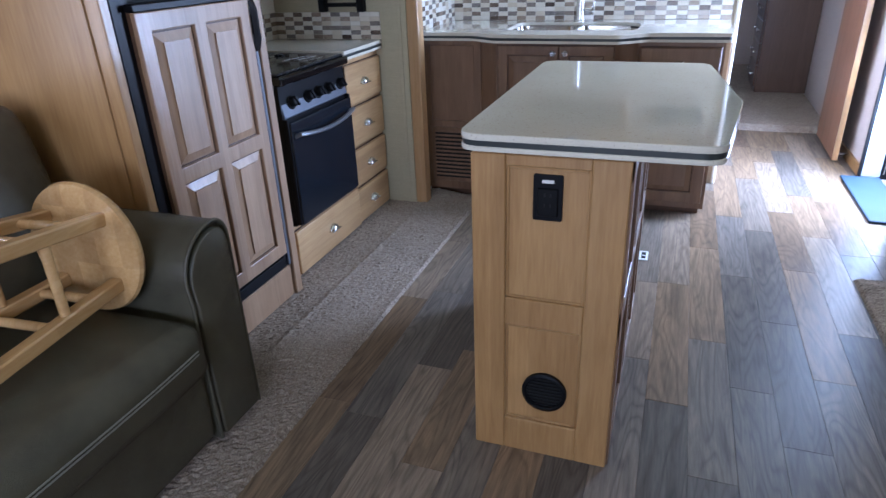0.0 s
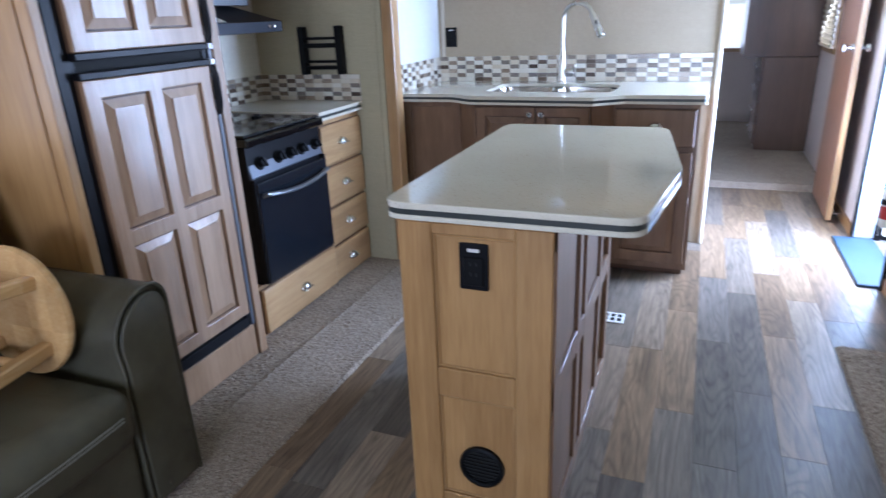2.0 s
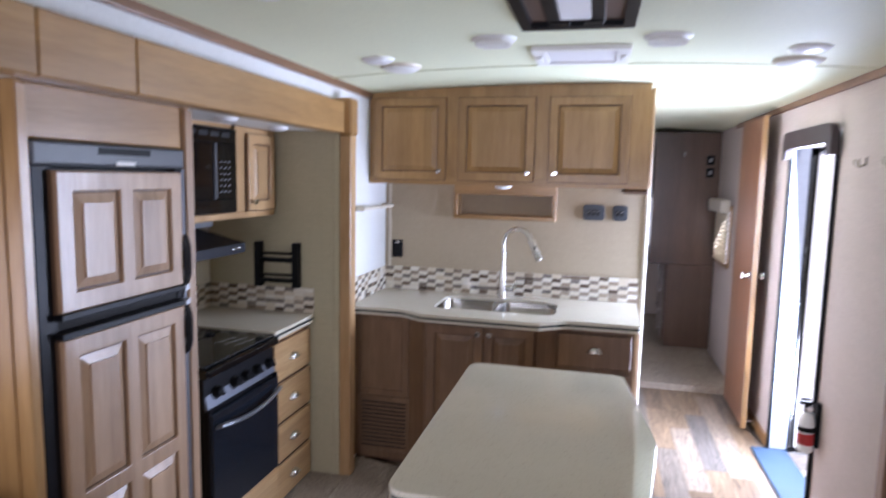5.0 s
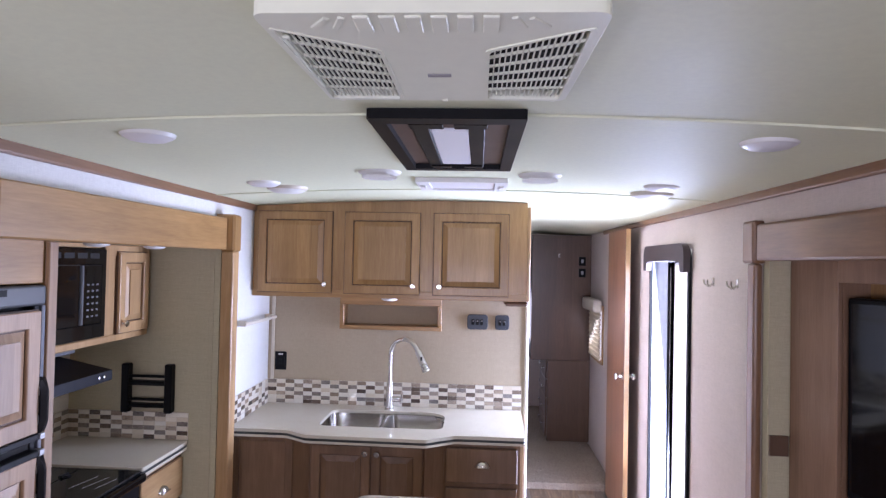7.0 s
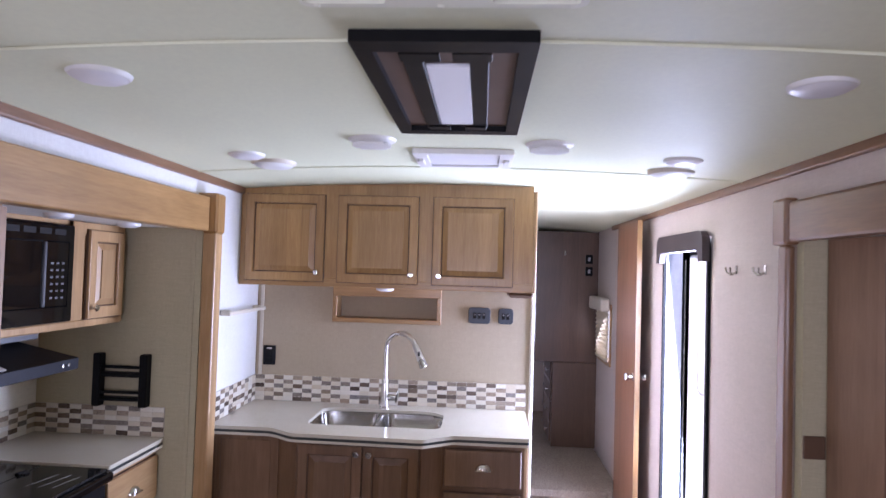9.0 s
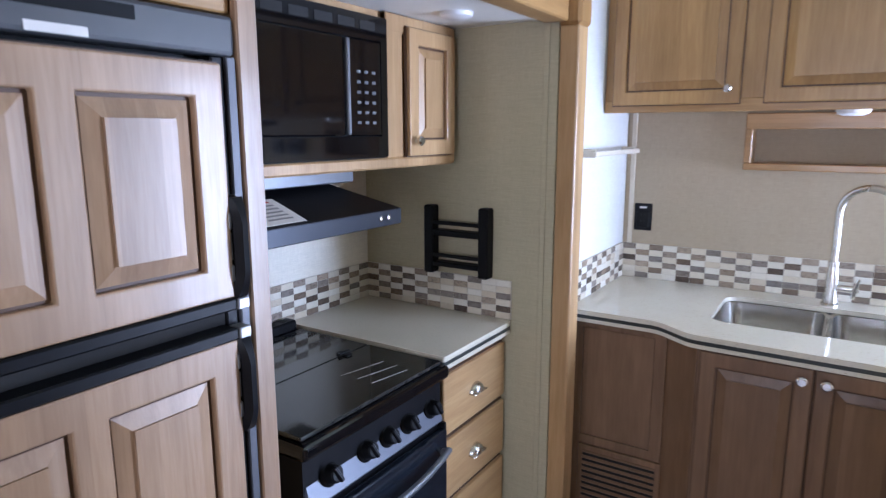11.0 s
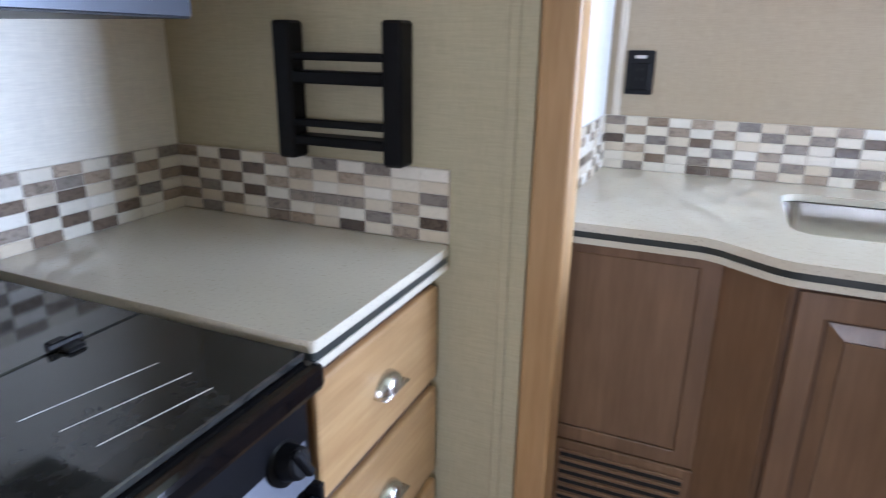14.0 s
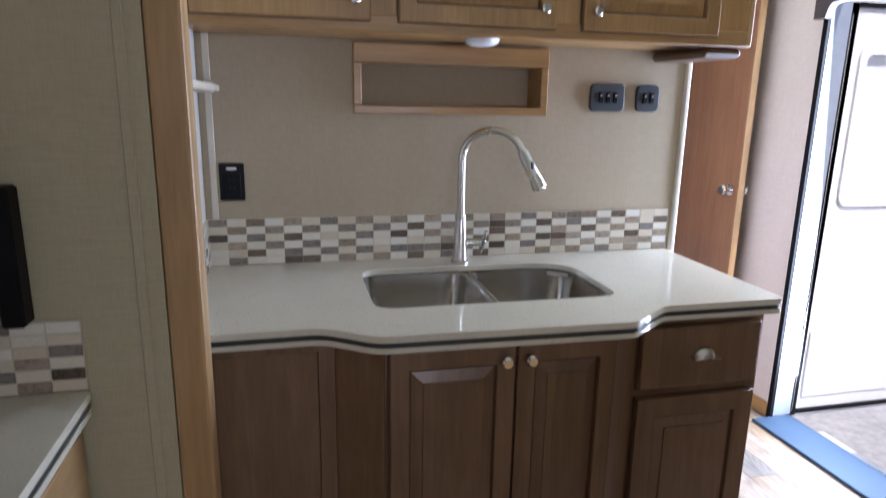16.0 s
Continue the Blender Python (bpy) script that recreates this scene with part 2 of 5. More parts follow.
def tile_material(name, stops, vein):
    m, nt, b = shader(name, 0.18, coat=0.2)
    info = nt.nodes.new("ShaderNodeObjectInfo")
    c = ramp(nt, info.outputs["Random"], stops)
    n = tex(nt, coords(nt, (1, 1, 1), True), 60, 5, 0.65, 1.5)
    c = mixed(nt, vein, c, ramp(nt, n, [(0.35, (0.35, 0.33, 0.32)), (0.5, (1, 1, 1)), (0.62, (1.0, 1.0, 1.0)), (0.75, (1.7, 1.65, 1.6))]), "MULTIPLY")
    nt.links.new(c, b.inputs["Base Color"])
    return m


TILE_LIGHT = tile_material("cream_tile", [(0, (0.60, 0.52, 0.40)), (0.5, (0.69, 0.64, 0.54)), (1, (0.74, 0.71, 0.64))], 0.12)
TILE_DARK = tile_material("marble_tile", [(0, (0.085, 0.061, 0.047)), (0.25, (0.18, 0.135, 0.10)), (0.5, (0.34, 0.265, 0.195)), (0.75, (0.20, 0.18, 0.168)), (1, (0.41, 0.33, 0.25))], 0.7)
GROUT = plain("grout", (0.62, 0.57, 0.49), 0.8)

# ---- mesh helpers ----
ID = Matrix.Identity(4)
planed, turned = set(), set()


def face(x, y, z, u):
    """Axes on an upright face: a along u, b up, c out of it. u is '+x' (faces -y) or '+y' (faces +x) or '-y' (faces -x), or degrees about z."""
    deg = {"+x": 0, "+y": 90, "-y": -90, "-x": 180}.get(u, u)
    return pose(x, y, z, 90, 0, 0) if deg == 0 else Matrix.Translation((x, y, z)) @ pose(0, 0, 0, 0, 0, deg) @ pose(0, 0, 0, 90, 0, 0)


def box(bm, a0, a1, b0, b1, c0, c1, bevel=0.0, m=ID, seg=1):
    planed.add(id(bm))
    vs = [bm.verts.new((x, y, z)) for x in (a0, a1) for y in (b0, b1) for z in (c0, c1)]
    fs = [bm.faces.new([vs[i] for i in q]) for q in ((0, 1, 3, 2), (4, 6, 7, 5), (0, 4, 5, 1), (2, 3, 7, 6), (0, 2, 6, 4), (1, 5, 7, 3))]
    if bevel:
        es = list({e for f in fs for e in f.edges})
        r = bmesh.ops.bevel(bm, geom=es, offset=bevel, segments=seg, profile=0.5, affect="EDGES", clamp_overlap=True)
        vs = list({v for f in r["faces"] for v in f.verts} | {v for v in vs if v.is_valid})
    bmesh.ops.transform(bm, matrix=m, verts=[v for v in vs if v.is_valid])
    return bm


def one_box(*args, **kw):
    return box(bmesh.new(), *args, **kw)


def lathe(bm, profile, m=ID, n=24):
    """Turned shape about local z; profile: (radius, height)."""
    turned.add(id(bm))
    rings = []
    for r, z in profile:
        rings.append([bm.verts.new(m @ Vector((r * math.cos(2 * math.pi * i / n), r * math.sin(2 * math.pi * i / n), z))) for i in range(n)])
    for p, q in zip(rings, rings[1:]):
        for i in range(n):
            bm.faces.new((p[i], p[(i + 1) % n], q[(i + 1) % n], q[i]))
    bm.faces.new(rings[0][::-1])
    bm.faces.new(rings[-1])
    return bm


def tube(bm, pts, radii, n=12, cap=True):
    """A round bar along points."""
    pts = [Vector(p) for p in pts]
    if not isinstance(radii, (list, tuple)):
        radii = [radii] * len(pts)
    turned.add(id(bm))
    rings, up = [], None
    for i, p in enumerate(pts):
        d = (pts[min(i + 1, len(pts) - 1)] - pts[max(i - 1, 0)]).normalized()
        ref = up if up is not None else (Vector((0, 0, 1)) if abs(d.z) < 0.9 else Vector((1, 0, 0)))
        s = d.cross(ref).normalized()
        up = s.cross(d).normalized()
        rings.append([bm.verts.new(p + radii[i] * (math.cos(2 * math.pi * k / n) * s + math.sin(2 * math.pi * k / n) * up)) for k in range(n)])
    for p, q in zip(rings, rings[1:]):
        for k in range(n):
            bm.faces.new((p[k], p[(k + 1) % n], q[(k + 1) % n], q[k]))
    if cap:
        bm.faces.new(rings[0][::-1])
        bm.faces.new(rings[-1])
    return bm


def rounded(corners, radius, n=6):
    """Outline of a polygon with rounded corners."""
    out = []
    k = len(corners)
    rad = radius if isinstance(radius, (list, tuple)) else [radius] * k
    for i in range(k):
        p, a, c = Vector(corners[i]), Vector(corners[i - 1]), Vector(corners[(i + 1) % k])
        da, dc = (a - p).normalized(), (c - p).normalized()
        s, e = p + da * rad[i], p + dc * rad[i]
        for j in range(n + 1):
            t = j / n
            out.append((1 - t) ** 2 * s + 2 * t * (1 - t) * p + t * t * e)
    return out


def slab(bm, outline, z0, z1, holes=(), m=ID, ease=0.0):
    """A flat plate from an outline in the local plane, with holes."""
    planed.add(id(bm))
    loops = [list(outline), *[list(h) for h in holes]]
    es, tops = [], []
    for lp in loops:
        vs = [bm.verts.new((p[0], p[1], z1)) for p in lp]
        tops.append(vs)
        es += [bm.edges.new((vs[i], vs[(i + 1) % len(vs)])) for i in range(len(vs))]
    if holes:
        bmesh.ops.triangle_fill(bm, edges=es, use_beauty=True, normal=(0, 0, 1))
    else:
        bm.faces.new(tops[0])
    top_faces = list(bm.faces)
    r = bmesh.ops.extrude_face_region(bm, geom=top_faces)
    moved = [g for g in r["geom"] if isinstance(g, bmesh.types.BMVert)]
    for g in moved:
        g.co.z = z0
    bmesh.ops.recalc_face_normals(bm, faces=bm.faces[:])
    if ease:
        rim = [e for e in bm.edges if len(e.link_faces) == 2 and e.calc_face_angle(0) > 1.2]
        bmesh.ops.bevel(bm, geom=rim, offset=ease, segments=2, profile=0.5, affect="EDGES", clamp_overlap=True)
    bmesh.ops.transform(bm, matrix=m, verts=bm.verts[:])
    return bm


def mesh_of(name, bm, material, smooth=None):
    if smooth == 35 and id(bm) in planed and id(bm) not in turned:
        smooth = 14
    planed.discard(id(bm)), turned.discard(id(bm))
    bmesh.ops.recalc_face_normals(bm, faces=bm.faces[:])
    me = bpy.data.meshes.new(name)
    bm.to_mesh(me)
    bm.free()
    me.materials.append(material)
    if smooth is not None:
        me.shade_smooth()
        me.set_sharp_from_angle(angle=radians(smooth))
    return me


def thing(name, x, y, z, label, category, group="", kind=""):
    ob = new(name)
    ob.matrix_basis = Matrix.Translation((x, y, z))
    ob.empty_display_size = 0.05
    return tagged(ob, label, category, group, kind)


def part(name, bm, material, parent, label="", smooth=35):
    ob = new(name, mesh_of(name, bm, material, smooth))
    ob.parent = parent
    if parent.parent is None:
        ob.matrix_parent_inverse = parent.matrix_basis.inverted()
    return tagged(ob, label) if label else ob


def solid(name, bm, material, label, category="", kind="", group="", smooth=35):
    return tagged(new(name, mesh_of(name, bm, material, smooth)), label, category, group, kind)


def arch(x):
    """Height of the gently arched ceiling."""
    return 2.222 - 0.045 * ((x + 0.12) / 1.25) ** 2


def raised_door(parent, m, w, h, wood_mat, name="door", cols=1, rails=(), stile=0.055, thick=0.02, label=""):
    """A framed door of width w and height h with raised panels; rails: heights of extra cross rails."""
    lo = [0] + [w * i / cols - stile / 2 for i in range(1, cols)] + [w - stile]
    gaps = [(lo[i] + stile, lo[i + 1]) for i in range(cols)]
    blo = [0] + [r - stile / 2 for r in rails] + [h - stile]
    holes = [[(x0, b0 + stile), (x1, b0 + stile), (x1, b1), (x0, b1)] for x0, x1 in gaps for b0, b1 in zip(blo, blo[1:])]
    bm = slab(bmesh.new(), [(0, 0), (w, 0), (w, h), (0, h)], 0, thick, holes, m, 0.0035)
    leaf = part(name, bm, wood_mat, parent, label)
    # dark rim stands for the shade in the gap round the door
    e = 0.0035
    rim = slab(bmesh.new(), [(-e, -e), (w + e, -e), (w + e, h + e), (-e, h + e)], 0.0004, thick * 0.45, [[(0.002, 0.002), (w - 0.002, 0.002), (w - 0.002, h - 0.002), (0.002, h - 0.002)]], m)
    part("gap_shade_rim", rim, GROOVE, leaf, "dark rim standing for gap shade")
    for x0, x1 in gaps:
        for b0, b1 in zip(blo, blo[1:]):
            y0 = b0 + stile
            part("groove", one_box(x0, x1, y0, b1, 0.001, thick - 0.012, 0, m), GROOVE, leaf, "dark brown groove")
            pb = bmesh.new()
            e, f = 0.006, min(0.034, (x1 - x0) * 0.22)
            q = [[(x0 + k, y0 + k), (x1 - k, y0 + k), (x1 - k, b1 - k), (x0 + k, b1 - k)] for k in (e, f)]
            va = [pb.verts.new(m @ Vector((x, y, thick - 0.0118))) for x, y in q[0]]
            vb = [pb.verts.new(m @ Vector((x, y, thick - 0.0105))) for x, y in q[0]]
            vm = [pb.verts.new(m @ Vector((x, y, thick - 0.003))) for x, y in q[1]]
            vc = [pb.verts.new(m @ Vector((x, y, thick + 0.0015))) for x, y in q[1]]
            for lo_v, hi_v in ((va, vb), (vb, vm), (vm, vc)):
                for i in range(4):
                    pb.faces.new((lo_v[i], lo_v[(i + 1) % 4], hi_v[(i + 1) % 4], hi_v[i]))
            pb.faces.new(vc)
            part("panel", pb, wood_mat, leaf, smooth=None)
    return leaf


def knob(parent, m, a, b, c, r=0.016):
    k = m @ Matrix.Translation((a, b, c))
    return part("knob", lathe(bmesh.new(), [(0.008, 0), (0.006, 0.012), (r, 0.016), (r, 0.022), (r * 0.7, 0.027)], k, 20), CHROME, parent, "round chrome knob")


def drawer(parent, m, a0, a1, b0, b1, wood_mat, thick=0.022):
    """A plain drawer front with a dark rim for the gap's shade and a cup pull."""
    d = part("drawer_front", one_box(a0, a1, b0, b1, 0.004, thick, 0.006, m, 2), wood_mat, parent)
    # shade between drawer and frame, drawn as a dark rim
    part("gap_shade_rim", one_box(a0 - 0.004, a1 + 0.004, b0 - 0.004, b1 + 0.004, 0.0004, 0.009, 0.002, m), GROOVE, d, "dark rim standing for gap shade")
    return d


def cup_pull(parent, m, a, b, c):
    """Half-dome pull, open below."""
    bm = bmesh.new()
    rows = []
    for i in range(6):
        t = i / 5 * math.pi / 2
        rows.append([bm.verts.new(m @ Vector((a + 0.036 * math.cos(math.pi * j / 12) * (0.25 + 0.75 * math.cos(t) if i else 1), b - 0.012 + 0.030 * math.sin(math.pi * j / 12) * math.cos(t) ** 0.6, c + 0.024 * math.sin(t)))) for j in range(13)])
    for p, q in zip(rows, rows[1:]):
        for j in range(12):
            bm.faces.new((p[j], p[j + 1], q[j + 1], q[j]))
    box(bm, a - 0.04, a + 0.04, b - 0.014, b - 0.010, c, c + 0.024, 0.001, m)
    return part("cup_pull", bm, NICKEL, parent, "brushed nickel cup pull", smooth=60)

# ---- structure ----
Y0, Y1 = -2.5, 8.2          # rear end and bedroom end
XL, XR = -1.365, 1.12       # body walls
XS, XT = -2.22, 2.0         # back walls of the two slide-outs


def wall(name, bits, material, label):
    bm = bmesh.new()
    for q in bits:
        box(bm, *q)
    return solid(name, bm, material, label, "wall", "structure", smooth=None)


# arched ceiling, one sheet with thickness
bm = bmesh.new()
xs = [XL - 0.06 + (XR - XL + 0.12) * i / 20 for i in range(21)]
rows = [[(bm.verts.new((x, y, arch(x))), bm.verts.new((x, y, arch(x) + 0.05))) for x in xs] for y in (Y0 - 0.05, Y1 + 0.05)]
for i in range(20):
    for k in (0, 1):
        bm.faces.new((rows[0][i][k], rows[0][i + 1][k], rows[1][i + 1][k], rows[1][i][k]))
solid("ceiling", bm, CEIL, "pale grey-white vinyl ceiling with a gentle arch", "ceiling", "structure", smooth=60)
for y in (1.535, 3.10):
    bm = bmesh.new()
    tube(bm, [(XL + 0.02 + (XR - XL - 0.04) * i / 20, y, arch(XL + 0.02 + (XR - XL - 0.04) * i / 20) - 0.001) for i in range(21)], 0.005, 6)
    solid("trim_ceiling_seam", bm, CEIL, "thin white batten over the ceiling seam", "trim", "structure")

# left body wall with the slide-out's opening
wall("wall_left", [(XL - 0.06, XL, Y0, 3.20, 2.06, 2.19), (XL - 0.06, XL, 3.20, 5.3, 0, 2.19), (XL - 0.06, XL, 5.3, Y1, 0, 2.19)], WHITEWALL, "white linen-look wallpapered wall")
wall("wall_slide_back", [(XS - 0.05, XS, Y0, -0.75, 0, 1.95), (XS - 0.05, XS, 0.75, 2.05, 0, 1.95), (XS - 0.05, XS, -0.75, 0.75, 0, 0.9), (XS - 0.05, XS, -0.75, 0.75, 1.5, 1.95)], OLIVE,
     "olive-beige wallpapered back wall of the slide-out")
# warm white paper, with strong daylight added to its colour
wall("wall_stove_back", [(-2.17, -2.11, 2.05, 3.21, 0, 1.95)], woven("daylit_ivory_wallpaper", (0.82, 0.78, 0.69), 0.12), "pale wallpapered wall behind the stove, brightened for daylight")
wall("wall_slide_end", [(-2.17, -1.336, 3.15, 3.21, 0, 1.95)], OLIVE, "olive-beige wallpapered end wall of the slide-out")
wall("ceiling_slide", [(XS, XL - 0.03, Y0, 3.15, 1.915, 1.95)], WHITE, "white ceiling of the slide-out")
wall("wall_rear", [(XS, -1.0, Y0 - 0.06, Y0, 0, 2.22), (0.8, XT, Y0 - 0.06, Y0, 0, 2.22), (-1.0, 0.8, Y0 - 0.06, Y0, 0, 0.8), (-1.0, 0.8, Y0 - 0.06, Y0, 1.8, 2.22)], PAPER, "cream wallpapered rear wall")
# right body wall: slide-out opening, then the entry door
EY0, EY1, EZ = 3.53, 4.30, 1.965
wall("wall_right", [(XR, XR + 0.05, Y0, 2.70, 1.905, 2.19), (XR, XR + 0.05, 2.70, EY0, 0, 2.19), (XR, XR + 0.05, EY0, EY1, EZ, 2.19), (XR, XR + 0.05, EY1, 5.95, 0, 2.19),
                    (XR, XR + 0.05, 5.95, 6.50, 0, 0.97), (XR, XR + 0.05, 5.95, 6.50, 1.46, 2.19), (XR, XR + 0.05, 6.50, Y1, 0, 2.19)], PAPER, "cream linen-look wallpapered wall")
wall("wall_right_slide_end", [(XR + 0.006, XT, 2.62, 2.672, 0, 1.95)], OLIVE, "olive-beige end wall of the second slide-out")
wall("wall_right_slide_back", [(XT, XT + 0.05, Y0, 2.67, 0, 1.95)], OLIVE, "olive-beige back wall of the second slide-out")
solid("trim_right_wall_strip", one_box(1.128, 1.202, 2.608, 2.6195, 1.125, 1.205, 0.002), GROOVE, "dark brown strip along the slide-out wall", "trim", "structure")
wall("ceiling_right_slide", [(XR + 0.05, XT, Y0, 2.62, 1.91, 1.95)], WHITE, "white ceiling of the second slide-out")
# sink wall with the recessed niche, corridor wall, bedroom
SY = 4.0
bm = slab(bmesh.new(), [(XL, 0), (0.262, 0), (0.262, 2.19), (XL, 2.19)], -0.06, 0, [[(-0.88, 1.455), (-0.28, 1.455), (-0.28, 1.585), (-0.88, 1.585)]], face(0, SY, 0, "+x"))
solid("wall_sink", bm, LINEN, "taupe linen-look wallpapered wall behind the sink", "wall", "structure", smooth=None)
wall("wall_corridor", [(0.205, 0.262, SY + 0.06, 5.28, 0, 2.21)], PAPER, "cream wallpapered corridor wall")
wall("wall_bedroom", [(XL, 0.30, 5.28, 5.33, 0, 2.2)], PAPER, "cream wallpapered bedroom partition")
wall("wall_bedroom_end", [(XL, -0.3, Y1, Y1 + 0.05, 0, 2.2), (0.7, XR, Y1, Y1 + 0.05, 0, 2.2), (-0.3, 0.7, Y1, Y1 + 0.05, 0, 0.85), (-0.3, 0.7, Y1, Y1 + 0.05, 1.5, 2.2)], PAPER, "cream wallpapered bedroom end wall")
bm = one_box(0.262, 0.285, SY - 0.012, SY + 0.05, 0, 2.2, 0.006)
solid("trim_partition_end", bm, OFFWHITE, "ivory corner strip on the partition's end", "trim", "structure")
solid("trim_sink_corner", one_box(-1.345, -1.325, SY - 0.006, SY - 0.0005, 1.08, 1.66, 0.002), OFFWHITE, "thin beige batten in the sink corner", "trim", "structure")
solid("trim_end_wall", one_box(-1.382, -1.364, 3.1445, 3.149, 0.02, 1.91, 0.0015), OLIVE, "thin wallpaper-covered batten on the end wall", "trim", "structure")
# fascia and jambs of the left slide-out
for y0, y1 in ((Y0, 1.297), (1.299, 1.626), (1.628, 3.15)):
    solid("trim_left_fascia", one_box(XL - 0.02, -1.305, y0, y1, 1.905, 2.065, 0.005), MAPLE_Y, "pale maple fascia board over the slide-out", "trim", "structure")
solid("trim_left_fascia_block", one_box(XL - 0.03, -1.268, 3.15, 3.245, 1.895, 2.085, 0.01), MAPLE, "maple corner block ending the fascia", "trim", "structure")
solid("trim_left_jamb", one_box(-1.335, -1.272, 3.152, 3.23, 0, 1.895, 0.007, seg=2), PALE, "upright pale maple jamb beside the slide-out", "trim", "structure")
solid("trim_right_fascia", one_box(1.085, 1.13, Y0, 2.655, 1.895, 2.045, 0.012, seg=2), DARKER_MAPLE_Y, "maple fascia board over the second slide-out", "trim", "structure")
solid("trim_right_fascia_block", one_box(1.075, 1.13, 2.655, 2.765, 1.885, 2.06, 0.012, seg=2), DARKER_MAPLE, "maple corner block ending the fascia", "trim", "structure")
solid("trim_right_jamb", one_box(1.09, 1.125, 2.674, 2.75, 0, 1.885, 0.012, seg=2), DARKER_MAPLE, "upright maple jamb beside the second slide-out", "trim", "structure")
# shadow under the ceiling is put into the crown's darker wood
for nm, x0, x1, y0, y1 in (("left", XL - 0.005, XL + 0.02, Y0, SY), ("right", XR - 0.022, XR + 0.004, Y0, 5.9)):
    z = arch((x0 + x1) / 2)
    solid("trim_crown_" + nm, one_box(x0, x1, y0, y1, z - 0.035, z + 0.012, 0.008, seg=2), DARKER_MAPLE_Y, "slim maple crown strip under the ceiling, darkened for shade", "trim", "structure")
solid("baseboard", one_box(XR - 0.012, XR + 0.004, 2.755, EY0 - 0.02, 0, 0.07, 0.003), MAPLE_Y, "maple baseboard", "trim", "structure")
solid("baseboard", one_box(XR - 0.012, XR + 0.004, EY1 + 0.02, 5.3, 0, 0.07, 0.003), MAPLE_Y, "maple baseboard", "trim", "structure")

# carpets: one dense sheet each with an uneven pile
def carpet(name, x0, x1, y0, y1, height, step, label, amp=0.0017):
    nx, ny = int((x1 - x0) / step), int((y1 - y0) / step)
    rng = np.random.default_rng(5)
    vs, fs = [], []
    for j in range(ny + 1):
        for i in range(nx + 1):
            x, y = x0 + (x1 - x0) * i / nx, y0 + (y1 - y0) * j / ny
            d = rng.normal(0, amp)
            edge = i in (0, nx) or j in (0, ny)
            vs.append((x + rng.normal(0, amp), y + rng.normal(0, amp), 0.001 if edge else height(x, y) + d))
    for j in range(ny):
        for i in range(nx):
            k = j * (nx + 1) + i
            fs.append((k, k + 1, k + nx + 2, k + nx + 1))
    me = bpy.data.meshes.new(name)
    me.from_pydata(vs, [], fs)
    me.materials.append(CARPET)
    return tagged(new(name, me), label, "carpet", "", "structure")


def left_pile(x, y):
    t = min(1, max(0, (-1.03 - x) / 0.26))
    ridge = 0.006 * math.exp(-((x + 1.285) / 0.012) ** 2)
    return 0.014 + 0.03 * t * t * (3 - 2 * t) + ridge


def right_pile(x, y):
    t = min(1, max(0, min((x - 0.82) / 0.05, (2.80 - y) / 0.05)))
    ridge = -0.006 * math.exp(-((x - 0.98 - 0.03 * (y - 2)) / 0.008) ** 2) + 0.008 * math.exp(-((y - 2.72) / 0.02) ** 2)
    return 0.016 + 0.022 * t + ridge


carpet("carpet_left", -1.56, -1.017, Y0, 3.40, left_pile, 0.0085, "taupe speckled loop carpet on the slide-out floor")
carpet("carpet_right", 0.812, 1.40, Y0, 2.84, right_pile, 0.0085, "taupe speckled carpet over the slide-out step")
carpet("carpet_bedroom", 0.20, XR, 5.34, Y1, lambda x, y: 0.05, 0.014, "pale taupe bedroom carpet")
solid("floor_slide", one_box(XS, -1.55, Y0, 3.15, -0.02, 0.012), CARPET, "carpeted floor under the slide-out furniture", "floor", "structure", smooth=None)
solid("floor_slide_right", one_box(1.39, XT, Y0, 2.62, -0.02, 0.012), CARPET, "carpeted floor of the second slide-out", "floor", "structure", smooth=None)

# outside
bm = bmesh.new()
box(bm, XR + 0.9, 400, -400, 400, -0.75, -0.7)
box(bm, -400, XR + 0.9, -400, 400, -0.75, -0.7)
solid("ground", bm, CONCRETE, "sunlit pale gravel ground outside", "ground", "structure", smooth=None)


# entry door opening: dark seal frame with rounded top, threshold, open white leaf
door = thing("door_entry", XR, EY1, 0, "open white entry door with dark seal frame and daylight beyond", "door", kind="structure")
m = face(XR - 0.004, EY1, 0, "-y")
W = EY1 - EY0
part("door_seal", slab(bmesh.new(), rounded([(-0.012, 0), (W + 0.012, 0), (W + 0.012, EZ + 0.02), (-0.012, EZ + 0.02)], [0.001, 0.001, 0.10, 0.10]), -0.002, 0.014, [rounded([(0.013, 0.012), (W - 0.013, 0.012), (W - 0.013, EZ - 0.03), (0.013, EZ - 0.03)], [0.001, 0.001, 0.07, 0.07])], m), BLACK, door, "black rubber seal frame")
bm = slab(bmesh.new(), rounded([(-0.03, EZ - 0.13), (0.03, EZ - 0.13), (0.05, EZ - 0.07), (W - 0.05, EZ - 0.07), (W - 0.03, EZ - 0.13), (W + 0.03, EZ - 0.13), (W + 0.03, EZ + 0.03), (-0.03, EZ + 0.03)], [0.001, 0.001, 0.03, 0.03, 0.001, 0.001, 0.07, 0.07]), 0.014, 0.05, (), m)
part("head_trim", bm, plain("dark_brown_moulding", (0.05, 0.035, 0.035), 0.4), door, "dark brown moulded head trim")
